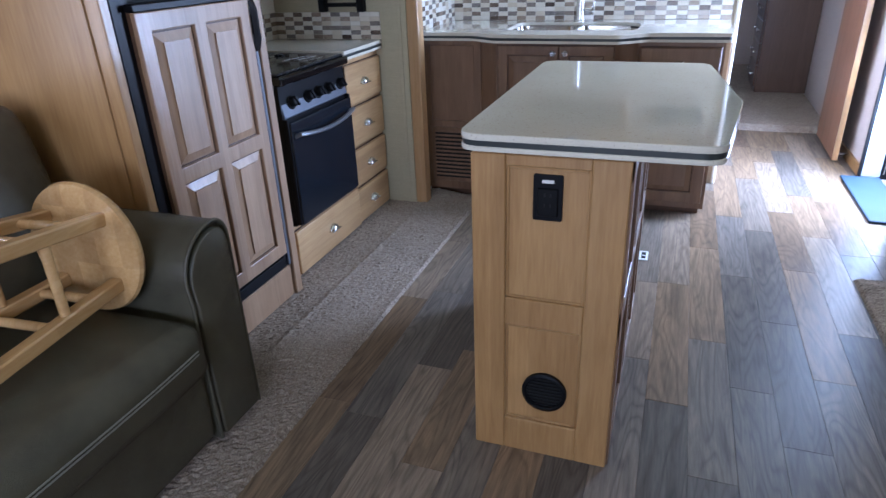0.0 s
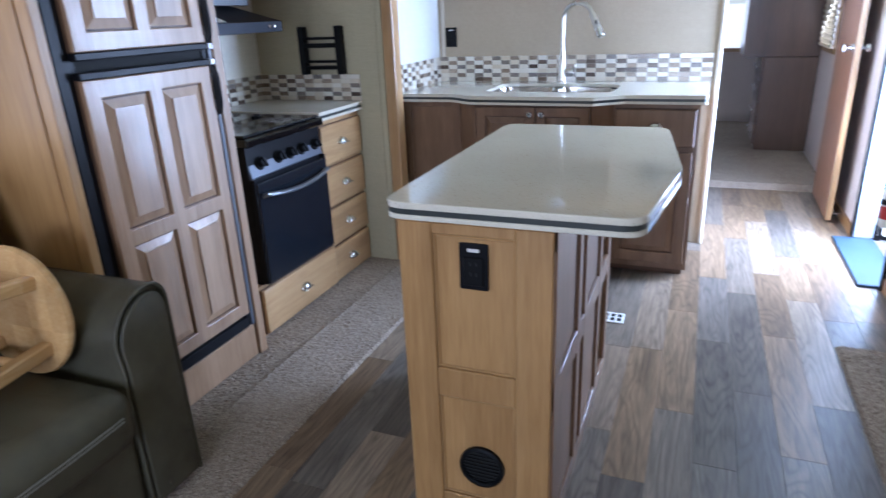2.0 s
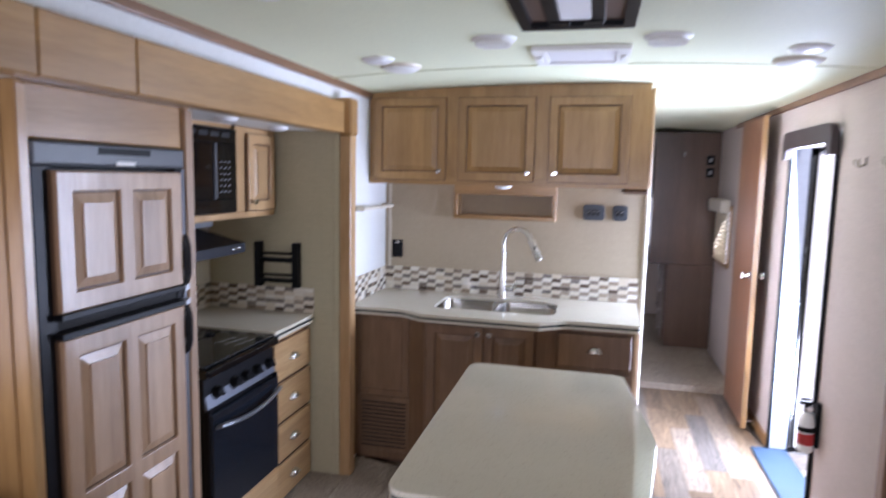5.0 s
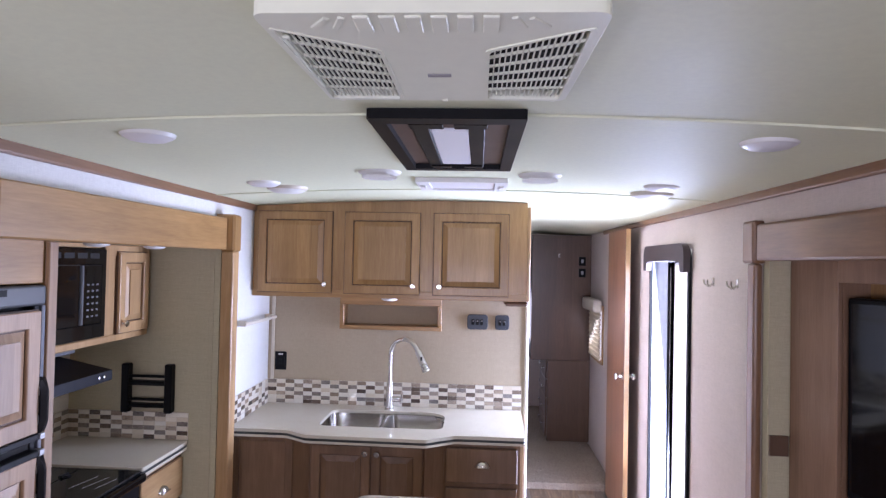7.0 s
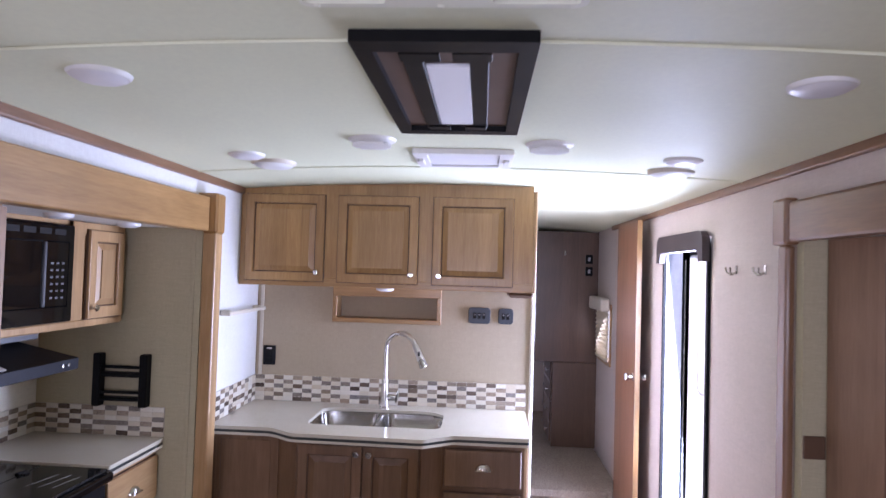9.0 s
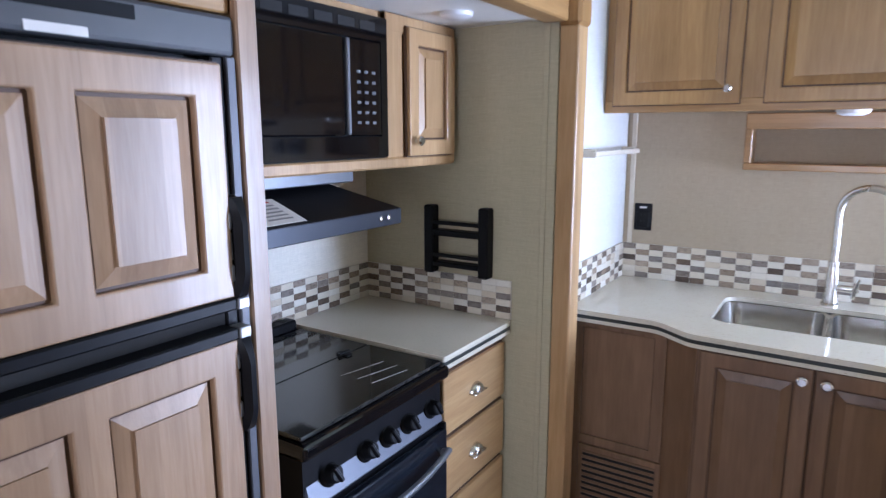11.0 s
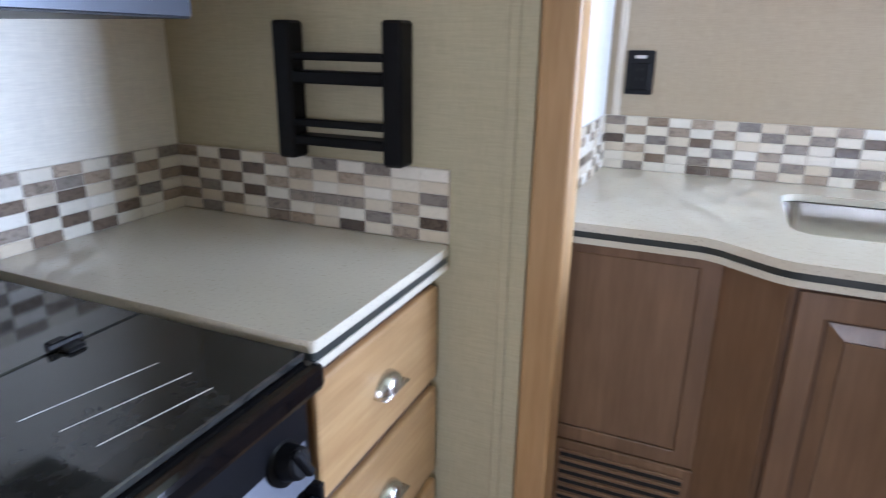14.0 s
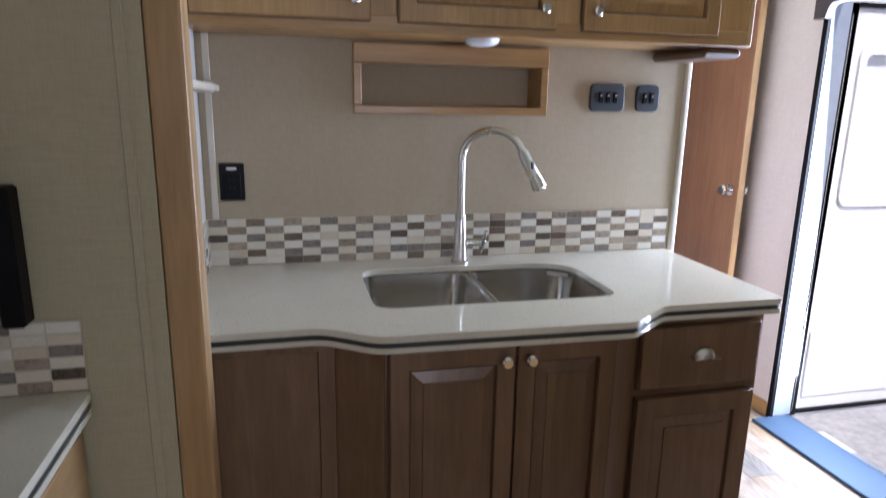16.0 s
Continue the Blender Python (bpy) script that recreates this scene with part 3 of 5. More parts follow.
# leaf, hinged on the far jamb, swung outwards
lm = face(XR + 0.10, EY1 + 0.03, 0, 0)
leaf = part("door_leaf", slab(bmesh.new(), rounded([(0, -0.02), (0.70, -0.02), (0.70, 1.93), (0, 1.93)], 0.07), -0.045, 0, [rounded([(0.13, 1.05), (0.57, 1.05), (0.57, 1.72), (0.13, 1.72)], 0.05)], lm), SHELL, door, "white moulded door leaf")
part("leaf_seal", slab(bmesh.new(), rounded([(0.015, 0.0), (0.685, 0.0), (0.685, 1.915), (0.015, 1.915)], 0.06), 0.001, 0.014, [rounded([(0.035, 0.02), (0.665, 0.02), (0.665, 1.895), (0.035, 1.895)], 0.05)], lm), BLACK, leaf, "black rubber seal")
part("window_frame", slab(bmesh.new(), rounded([(0.11, 1.03), (0.59, 1.03), (0.59, 1.74), (0.11, 1.74)], 0.06), -0.05, 0.012, [rounded([(0.145, 1.065), (0.555, 1.065), (0.555, 1.705), (0.145, 1.705)], 0.045)], lm), WHITE, leaf)
part("window_pane", one_box(0.14, 0.56, 1.06, 1.71, -0.028, -0.022, 0, lm), LAMPGLASS, leaf, "frosted window pane")
part("kick_panel", one_box(0.08, 0.62, 0.08, 0.42, 0.001, 0.009, 0.006, lm), WHITE, leaf)
for z in (0.18, 0.74, 0.88, 1.49, 1.61):
    bm = one_box(-0.078, 0.0, z, z + 0.055, 0.004, 0.02, 0.004, lm)
    tube(bm, [lm @ Vector((-0.03, z - 0.012, 0.02)), lm @ Vector((-0.03, z + 0.067, 0.02))], 0.013, 10)
    part("hinge", bm, BLACK, door, "dark metal hinge bracket")
part("hinge_stile", slab(bmesh.new(), rounded([(-0.008, 0.0), (0.042, 0.0), (0.042, 1.91), (-0.008, 1.91)], [0.004, 0.004, 0.03, 0.045]), 0.0145, 0.026, (), lm, 0.003), BLACK, leaf, "black rubber-edged hinge stile")
part("stile_bead", one_box(0.016, 0.021, 0.03, 1.86, 0.0262, 0.029, 0.001, lm), NICKEL, leaf, "thin bright metal bead")
ALLOY = plain("brushed_aluminium", (0.40, 0.44, 0.50), 0.4, 0.45)
part("jamb_plate", one_box(0.001, 0.012, 0.02, EZ - 0.04, -0.10, -0.003, 0.001, m), ALLOY, door, "grey aluminium jamb")
part("jamb_plate", one_box(W - 0.012, W - 0.001, 0.02, EZ - 0.04, -0.10, -0.003, 0.001, m), ALLOY, door, "grey aluminium jamb")
part("threshold", one_box(XR - 0.11, XR + 0.10, EY0 + 0.01, EY1 - 0.005, 0.002, 0.016, 0.004), MATBLUE, door, "blue-grey rubber threshold strip")
step = thing("entry_step", XR + 0.4, 3.9, -0.7, "pale metal entry step below the door", "step")
part("tread", one_box(XR + 0.06, XR + 0.36, EY0 - 0.03, EY1 + 0.03, -0.16, -0.12, 0.01), SHELL, step)
part("tread", one_box(XR + 0.36, XR + 0.66, EY0 - 0.03, EY1 + 0.03, -0.40, -0.36, 0.01), SHELL, step)
for y in (EY0 - 0.05, EY1 + 0.03):
    bm = bmesh.new()
    vs = [bm.verts.new((x, yy, z)) for yy in (y, y + 0.02) for x, z in ((XR + 0.06, -0.20), (XR + 0.06, -0.10), (XR + 0.68, -0.36), (XR + 0.68, -0.70), (XR + 0.60, -0.70))]
    bm.faces.new(vs[:5]), bm.faces.new(vs[5:][::-1])
    for i in range(5):
        bm.faces.new((vs[i], vs[(i + 1) % 5], vs[5 + (i + 1) % 5], vs[5 + i]))
    part("side_rail", bm, SHELL, step)


def plain_window(name, m, w, h, label):
    t = thing(name, *m.translation, label, "window", kind="structure")
    part("window_frame", slab(bmesh.new(), rounded([(-0.03, -0.03), (w + 0.03, -0.03), (w + 0.03, h + 0.03), (-0.03, h + 0.03)], 0.03), -0.05, 0.012, [rounded([(0.01, 0.01), (w - 0.01, 0.01), (w - 0.01, h - 0.01), (0.01, h - 0.01)], 0.02)], m), MAPLE, t)
    return t


plain_window("window_sofa", face(XS, -0.75, 0.9, "+y"), 1.5, 0.6, "wide window above the sofa")
plain_window("window_rear", face(0.8, Y0, 0.8, "-x"), 1.8, 1.0, "large rear window")
plain_window("window_bedroom_end", face(-0.3, Y1, 0.85, "+x"), 1.0, 0.65, "bedroom end window with daylight")
win = plain_window("window_bedroom_side", face(XR, 6.50, 0.97, "-y"), 0.55, 0.49, "bedroom side window with a drawn cream pleated blind")
m = face(XR - 0.02, 6.50, 0.97, "-y")
BLIND, nt, b = shader("translucent_blind", 0.8, spec=0.2)
b.inputs["Base Color"].default_value = (0.74, 0.68, 0.56, 1)
glow = add(nt, "ShaderNodeBsdfTranslucent", Color=(0.74, 0.68, 0.56, 1))
both = add(nt, "ShaderNodeMixShader", Fac=0.45)
nt.links.new(b.outputs[0], both.inputs[1])
nt.links.new(glow.outputs[0], both.inputs[2])
nt.links.new(both.outputs[0], nt.nodes["Material Output"].inputs["Surface"])
for i in range(22):
    z = 0.462 - i * 0.0215
    part("blind_pleat", one_box(0.004, 0.546, z, z + 0.0225, -0.004 + (i % 2) * 0.008, 0.010 + (i % 2) * 0.008, 0.003, m), BLIND, win)
part("valance", one_box(-0.04, 0.59, 0.455, 0.575, 0.0, 0.08, 0.02, m, 2), OFFWHITE, win, "padded cream valance")

# plank floor
floor = thing("floor", 0, 2, 0, "greyed oak vinyl plank floor with mixed grey and brown boards", "floor", kind="structure")
part("underlay", one_box(XL, XR + 0.06, Y0, 5.36, -0.03, -0.004), GROOVE, floor, smooth=None)

# ---- island ----
island = thing("kitchen_island", -0.26, 1.93, 0, "maple kitchen island with panelled ends standing on the plank floor", "kitchen island")
m = face(-0.452, 1.432, 0.0, "+x")
IW = 0.382
part("body", one_box(-0.448, -0.082, 1.434, 2.43, 0.0, 0.903), MAPLE, island)
bm = bmesh.new()
for a0, a1, b0, b1 in ((0, 0.088, 0, 0.904), (IW - 0.088, IW, 0, 0.904)):
    box(bm, a0, a1, b0, b1, 0, 0.014, 0.003, m)
for b0, b1 in ((0, 0.115), (0.428, 0.512), (0.875, 0.904)):
    box(bm, 0.088, IW - 0.088, b0, b1, 0, 0.0135, 0.003, m)
part("end_frame", bm, MAPLE, island)
for b0, b1 in ((0.115, 0.428), (0.512, 0.875)):
    part("end_panel", one_box(0.09, IW - 0.09, b0 + 0.002, b1 - 0.002, 0, 0.003, 0.001, m), MAPLE, island)
    bm = bmesh.new()
    for q in ((0.088, 0.096, b0, b1), (IW - 0.096, IW - 0.088, b0, b1), (0.096, IW - 0.096, b0, b0 + 0.008), (0.096, IW - 0.096, b1 - 0.008, b1)):
        box(bm, *q, 0.003, 0.007, 0.002, m)
    part("bead", bm, MAPLE, island, "thin inner moulding")
# long side is maple too; the darker wood carries its shade
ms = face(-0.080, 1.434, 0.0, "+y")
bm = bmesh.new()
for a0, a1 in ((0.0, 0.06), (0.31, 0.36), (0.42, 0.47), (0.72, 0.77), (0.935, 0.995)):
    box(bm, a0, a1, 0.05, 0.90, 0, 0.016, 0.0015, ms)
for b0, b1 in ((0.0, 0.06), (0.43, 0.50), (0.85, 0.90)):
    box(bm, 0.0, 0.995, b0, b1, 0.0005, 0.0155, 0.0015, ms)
part("side_frame", bm, SHADED_MAPLE, island, "panelled long side, shade put into its wood colour")
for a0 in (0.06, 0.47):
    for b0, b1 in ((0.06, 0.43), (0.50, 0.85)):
        part("side_panel", one_box(a0 + 0.002, a0 + 0.248, b0 + 0.002, b1 - 0.002, 0, 0.006, 0.002, ms), SHADED_MAPLE, island)


def stone_top(parent, outline, top, holes=(), r=0.003):
    part("top", slab(bmesh.new(), outline, top - 0.017, top, holes, ease=r), STONE, parent, "glossy cream solid-surface top")
    cx = sum(p[0] for p in outline) / len(outline)
    cy = sum(p[1] for p in outline) / len(outline)
    inner = [(p[0] + (cx - p[0]) * 0.006, p[1] + (cy - p[1]) * 0.006) for p in outline]
    for k, h in enumerate(holes):
        hx, hy = sum(p[0] for p in h) / len(h), sum(p[1] for p in h) / len(h)
        under = [(hx + (p[0] - hx) * 1.07, hy + (p[1] - hy) * 1.09) for p in h]
    part("edge_band", slab(bmesh.new(), inner, top - 0.030, top - 0.0172, [under] if holes else ()), BAND, parent, "dark green edge band")
    part("edge_lower", slab(bmesh.new(), outline, top - 0.043, top - 0.0302, [under] if holes else (), ease=r), STONE, parent)


itop = thing("island_countertop", -0.2, 1.93, 0.91, "glossy cream island countertop with a dark edge band", "countertop")
stone_top(itop, rounded([(-0.482, 1.395), (0.118, 1.395), (0.176, 1.86), (0.105, 2.475), (-0.482, 2.48)], [0.06, 0.05, 0.04, 0.05, 0.06], 8), 0.955)

io = thing("power_outlet", -0.26, 1.43, 0.8, "black power outlet with flip cover on the island", "outlet", group="black outlets")


def outlet(t, m, w, h):
    part("plate", slab(bmesh.new(), rounded([(-w / 2, -h / 2), (w / 2, -h / 2), (w / 2, h / 2), (-w / 2, h / 2)], 0.006), 0, 0.006, (), m, 0.0015), SATIN, t)
    part("socket_body", one_box(-w * 0.36, w * 0.36, -h * 0.40, h * 0.22, 0.006, 0.011, 0.003, m), BLACK, t)
    for s in (-0.18, 0.04):
        for a in (-0.008, 0.006):
            part("slot", one_box(a, a + 0.003, h * s, h * s + 0.009, 0.011, 0.0118, 0, m), LOUVER, t)
    part("label_strip", one_box(-w * 0.2, w * 0.2, h * 0.32, h * 0.39, 0.006, 0.0068, 0, m), LABEL, t, "small white label strip")


outlet(io, face(-0.2605, 1.428, 0.799, "+x"), 0.072, 0.118)
gv = thing("round_floor_vent", -0.25, 1.428, 0.222, "round black louvred heat vent on the island's end", "vent")
gm = face(-0.2515, 1.4285, 0.222, "+x")
ring = bmesh.new()
for (r0, z0), (r1, z1) in zip([(0.062, 0), (0.062, 0.010), (0.054, 0.013), (0.050, 0.009), (0.050, 0.001)], [(0.062, 0.010), (0.054, 0.013), (0.050, 0.009), (0.050, 0.001), (0.062, 0)]):
    for i in range(40):
        p = [(r0, z0, i), (r0, z0, i + 1), (r1, z1, i + 1), (r1, z1, i)]
        ring.faces.new([ring.verts.new(gm @ Vector((r * math.cos(math.pi * k / 20), r * math.sin(math.pi * k / 20), z))) for r, z, k in p])
bmesh.ops.remove_doubles(ring, verts=ring.verts[:], dist=1e-5)
part("ring", ring, BLACK, gv)
part("back_plate", lathe(bmesh.new(), [(0.051, 0.0), (0.051, 0.0015)], gm, 32), LOUVER, gv)
for i in range(-4, 5):
    y = i * 0.0108
    w = math.sqrt(max(0, 0.0505 ** 2 - y * y))
    part("louvre", one_box(-w, w, -0.0035, 0.0035, -0.001, 0.001, 0, gm @ pose(0, y, 0.005, 38, 0, 0) @ pose(0, 0, 0, 0, 0, 0)), BLACK, gv)

reg = thing("floor_register", -0.09, 2.84, 0, "small white floor register with slots set in the planks", "vent")
part("plate", one_box(-0.135, -0.035, 2.80, 2.90, 0.001, 0.006, 0.002), WHITE, reg)
for i in range(3):
    for j in range(2):
        part("slot", one_box(-0.125 + i * 0.03, -0.105 + i * 0.03, 2.815 + j * 0.04, 2.845 + j * 0.04, 0.006, 0.0066), LOUVER, reg)

# ---- sink run ----
# same maple as the uppers; its backlit shade is in the wood colour
base = thing("sink_cabinet", -0.55, 3.65, 0, "maple sink base cabinet with raised-panel doors, darkened for shade", "cabinet")
bm = bmesh.new()
box(bm, XL + 0.003, 0.205, 3.41, SY - 0.002, 0.05, 0.66)
box(bm, XL + 0.003, 0.205, 3.41, 3.43, 0.66, 0.907)
box(bm, -0.905, -0.30, 3.335, 3.41, 0.05, 0.907, 0.004)
box(bm, 0.185, 0.205, 3.43, SY - 0.002, 0.66, 0.90)
part("carcass", bm, SHADED_MAPLE, base)
part("toe_kick", one_box(XL + 0.003, 0.185, 3.47, 3.49, 0.002, 0.05), GROOVE, base)
# angled return beside the bumped-out centre
for a, b_, nm in (((-1.015, 3.408), (-0.905, 3.336), "angled_stile"), ((-0.30, 3.336), (-0.20, 3.408), "angled_stile")):
    d = Vector((b_[0] - a[0], b_[1] - a[1], 0))
    mm = face(a[0], a[1], 0.05, math.degrees(math.atan2(d.y, d.x)))
    part(nm, one_box(0, d.length, 0, 0.857, -0.02, 0.003, 0.002, mm), SHADED_MAPLE, base)
fm = face(XL + 0.01, 3.409, 0.0, "+x")
pm_ = face(-1.34, 3.409, 0.43, "+x")
part("flat_frame", slab(bmesh.new(), [(0, 0), (0.325, 0), (0.325, 0.475), (0, 0.475)], 0, 0.012, [[(0.03, 0.035), (0.285, 0.035), (0.285, 0.45), (0.03, 0.45)]], pm_, 0.002), SHADED_MAPLE, base)
part("flat_panel", one_box(0.031, 0.284, 0.036, 0.449, 0.0005, 0.008, 0.001, pm_), SHADED_MAPLE, base)
gr = part("louvred_grille", one_box(0.04, 0.345, 0.10, 0.425, 0, 0.012, 0.003, fm), SHADED_MAPLE, base, "wooden louvred vent grille")
for i in range(12):
    z = 0.125 + i * 0.0235
    part("slot", one_box(0.06, 0.325, z, z + 0.011, 0.0122, 0.0136, 0, fm), LOUVER, gr)
    part("slat", one_box(0.058, 0.327, z + 0.0112, z + 0.0205, 0.0122, 0.0175, 0.002, fm), SHADED_MAPLE, gr)
for x, kx in ((-0.893, 0.285), (-0.575, 0.03)):
    d = raised_door(base, face(x, 3.334, 0.09, "+x"), 0.312 if x < -0.6 else 0.268, 0.803, SHADED_MAPLE, stile=0.047)
    knob(d, face(x, 3.334, 0.09, "+x"), kx, 0.768, 0.02)
dm = face(-0.187, 3.409, 0.0, "+x")
dr = drawer(base, dm, 0, 0.375, 0.70, 0.88, SHADED_MAPLE, 0.02)
cup_pull(dr, dm, 0.19, 0.80, 0.02)
raised_door(base, face(-0.187, 3.409, 0.085, "+x"), 0.375, 0.585, SHADED_MAPLE, stile=0.058)

ctop = thing("sink_countertop", -0.55, 3.65, 0.9, "glossy cream sink countertop with a dark edge band", "countertop")
front = [(XL + 0.004, 3.366), (-1.045, 3.37), (-0.925, 3.285), (-0.285, 3.27), (-0.145, 3.37), (0.232, 3.37)]
ol = rounded([(XL + 0.004, SY - 0.003), *front, (0.242, SY - 0.003)], [0.001, 0.001, 0.03, 0.03, 0.02, 0.02, 0.025, 0.001], 5)
BOWLS = [(-0.905, -0.575), (-0.550, -0.215)]
hole = rounded([(-0.905, 3.48), (-0.215, 3.48), (-0.215, 3.80), (-0.30, 3.865), (-0.905, 3.865)], [0.06, 0.06, 0.05, 0.05, 0.07], 6)
stone_top(ctop, ol, 0.951, [hole], 0.0025)

sink = thing("kitchen_sink", -0.56, 3.67, 0.75, "double-bowl stainless steel undermount sink", "sink")
for x0, x1 in BOWLS:
    bm = bmesh.new()
    rings = []
    for z, k, rr in ((0.9335, -0.010, 0.055), (0.930, 0.0, 0.055), (0.80, 0.012, 0.055), (0.772, 0.03, 0.05), (0.765, 0.06, 0.04)):
        rings.append([bm.verts.new((p[0], p[1], z)) for p in rounded([(x0 + k, 3.478 + k), (x1 - k, 3.478 + k), (x1 - k, 3.868 - k), (x0 + k, 3.868 - k)], rr, 5)])
    for p, q in zip(rings, rings[1:]):
        for i in range(len(p)):
            bm.faces.new((p[i], p[(i + 1) % len(p)], q[(i + 1) % len(p)], q[i]))
    bm.faces.new(rings[-1])
    part("bowl", bm, STEEL, sink, smooth=50)
    part("drain", lathe(bmesh.new(), [(0.045, 0.7655), (0.045, 0.768), (0.035, 0.769), (0.03, 0.767)], Matrix.Translation(((x0 + x1) / 2, 3.68, 0)), 24), CHROME, sink)
part("divider", one_box(-0.577, -0.548, 3.49, 3.86, 0.80, 0.930, 0.012, seg=3), STEEL, sink)

fc = thing("kitchen_faucet", -0.565, 3.915, 0.945, "tall brushed nickel gooseneck faucet with pull-down spray", "faucet")
fx, fy = -0.568, 3.915
part("base", lathe(bmesh.new(), [(0.029, 0.945), (0.029, 0.952), (0.024, 0.956), (0.022, 1.0), (0.020, 1.06), (0.015, 1.10)], Matrix.Translation((fx, fy, 0.006)), 24), NICKEL, fc)
dx, dy = 0.92, -0.39
pts = [(fx, fy, 1.09 + 0.02 * i) for i in range(11)]
for i in range(1, 15):
    a = math.pi * i / 14 * 0.88
    s = 0.098 * (1 - math.cos(a))
    pts.append((fx + dx * s, fy + dy * s, 1.29 + 0.095 * math.sin(a)))
part("spout", tube(bmesh.new(), pts, 0.0125, 14), NICKEL, fc, smooth=60)
e = Vector(pts[-1])
d = (e - Vector(pts[-2])).normalized()
part("spray_head", tube(bmesh.new(), [e, e + d * 0.01, e + d * 0.07, e + d * 0.13, e + d * 0.135], [0.014, 0.018, 0.019, 0.025, 0.021], 16), NICKEL, fc, smooth=40)
part("spray_button", one_box(-0.006, 0.006, -0.012, 0.012, 0, 0.006, 0.002, Matrix.Translation(e + d * 0.05 + Vector((0.004, -0.017, 0))) @ pose(0, 0, 0, 80, 0, 35)), BLACK, fc)
part("collar", lathe(bmesh.new(), [(0.0185, -0.008), (0.019, 0), (0.0185, 0.008)], pose(fx, fy, 1.105), 20), NICKEL, fc)
part("lever_hub", tube(bmesh.new(), [(fx + 0.015, fy, 1.018), (fx + 0.078, fy - 0.008, 1.018), (fx + 0.085, fy - 0.008, 1.018)], [0.013, 0.013, 0.009], 14), NICKEL, fc)
part("lever", tube(bmesh.new(), [(fx + 0.068, fy - 0.01, 0.985), (fx + 0.072, fy - 0.018, 1.018), (fx + 0.082, fy - 0.024, 1.06)], [0.006, 0.009, 0.005], 10), NICKEL, fc)

# upper cabinets over the sink
upper = thing("upper_cabinet", -0.57, 3.83, 1.65, "maple three-door upper cabinet hung over the sink", "cabinet")
bm = bmesh.new()
bot = [(XL + 0.003, 3.68), (0.245, 3.68), (0.245, SY - 0.002), (XL + 0.003, SY - 0.002)]
n = 12
outl = [(XL + 0.003, 1.655), (0.242, 1.655)] + [(0.242 - (0.242 - XL - 0.003) * i / n, arch(0.242 - (0.242 - XL - 0.003) * i / n) - 0.003) for i in range(n + 1)]
part("body", slab(bmesh.new(), outl, -(SY - 0.002), -3.68, (), pose(0, 0, 0, 90, 0, 0)), MAPLE, upper)
part("bottom_rail", one_box(XL + 0.003, 0.245, 3.672, 3.68, 1.645, 1.69, 0.003), MAPLE_X, upper)
for x, w, k in ((-1.328, 0.437, 0.40), (-0.815, 0.438, 0.40), (-0.296, 0.431, 0.035)):
    mm = face(x, 3.679, 1.672, "+x")
    d = raised_door(upper, mm, w, 0.472, MAPLE, stile=0.047)
    knob(d, mm, k, 0.05, 0.02, 0.014)
part("end_edge", one_box(0.242, 0.262, 3.674, SY - 0.002, 1.645, 2.19, 0.004), PALE, upper)
bk = bmesh.new()
box(bk, 0.12, 0.255, 3.70, SY - 0.002, 1.615, 1.644, 0.012)
part("corner_bracket", bk, GROOVE, upper, "dark shaped bracket under the cabinet")
ul = thing("puck_light", -0.56, 3.80, 1.645, "white puck light under the upper cabinet", "light", group="puck lights")
part("cover", lathe(bmesh.new(), [(0.030, 1.627), (0.046, 1.634), (0.052, 1.646)], Matrix.Translation((-0.56, 3.76, 0)), 28), LAMPGLASS, ul)
niche = thing("wall_niche", -0.58, SY, 1.43, "recessed wall shelf with a maple frame", "shelf")
m = face(-0.905, SY - 0.0005, 1.43, "+x")
bm = bmesh.new()
for q in ((0, 0.645, 0, 0.026), (0, 0.645, 0.155, 0.215), (0, 0.026, 0.026, 0.155), (0.619, 0.645, 0.026, 0.155)):
    box(bm, *q, 0, 0.022, 0.003, m)
part("frame", bm, MAPLE_X, niche)
bm = bmesh.new()
box(bm, 0.026, 0.619, 0.016, 0.0255, -0.10, 0, 0, m)
box(bm, 0.026, 0.619, 0.1555, 0.165, -0.10, 0, 0, m)
box(bm, 0.016, 0.0255, 0.016, 0.165, -0.10, 0, 0, m)
box(bm, 0.6195, 0.629, 0.016, 0.165, -0.10, 0, 0, m)
part("lining", bm, MAPLE_X, niche)
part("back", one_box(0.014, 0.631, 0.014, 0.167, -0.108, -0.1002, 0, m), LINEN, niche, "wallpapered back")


def switch_plate(x, z, w, h, k):
    t = thing("switch_plate", x, SY, z, "dark grey rounded switch plate with toggles", "switch", group="switch plates")
    m = face(x, SY - 0.0005, z, "+x")
    part("plate", slab(bmesh.new(), rounded([(-w / 2, -h / 2), (w / 2, -h / 2), (w / 2, h / 2), (-w / 2, h / 2)], 0.022), 0, 0.014, (), m, 0.004), plain("slate_plastic", (0.035, 0.042, 0.055), 0.45), t)
    for i in range(k):
        a = (i - (k - 1) / 2) * 0.027
        part("toggle", one_box(a - 0.009, a + 0.009, -0.018, 0.018, 0.014, 0.020, 0.003, m), BLACK, t)
        part("toggle_mark", one_box(a - 0.004, a + 0.004, 0.003, 0.010, 0.0201, 0.0207, 0, m), GREYBAR, t)


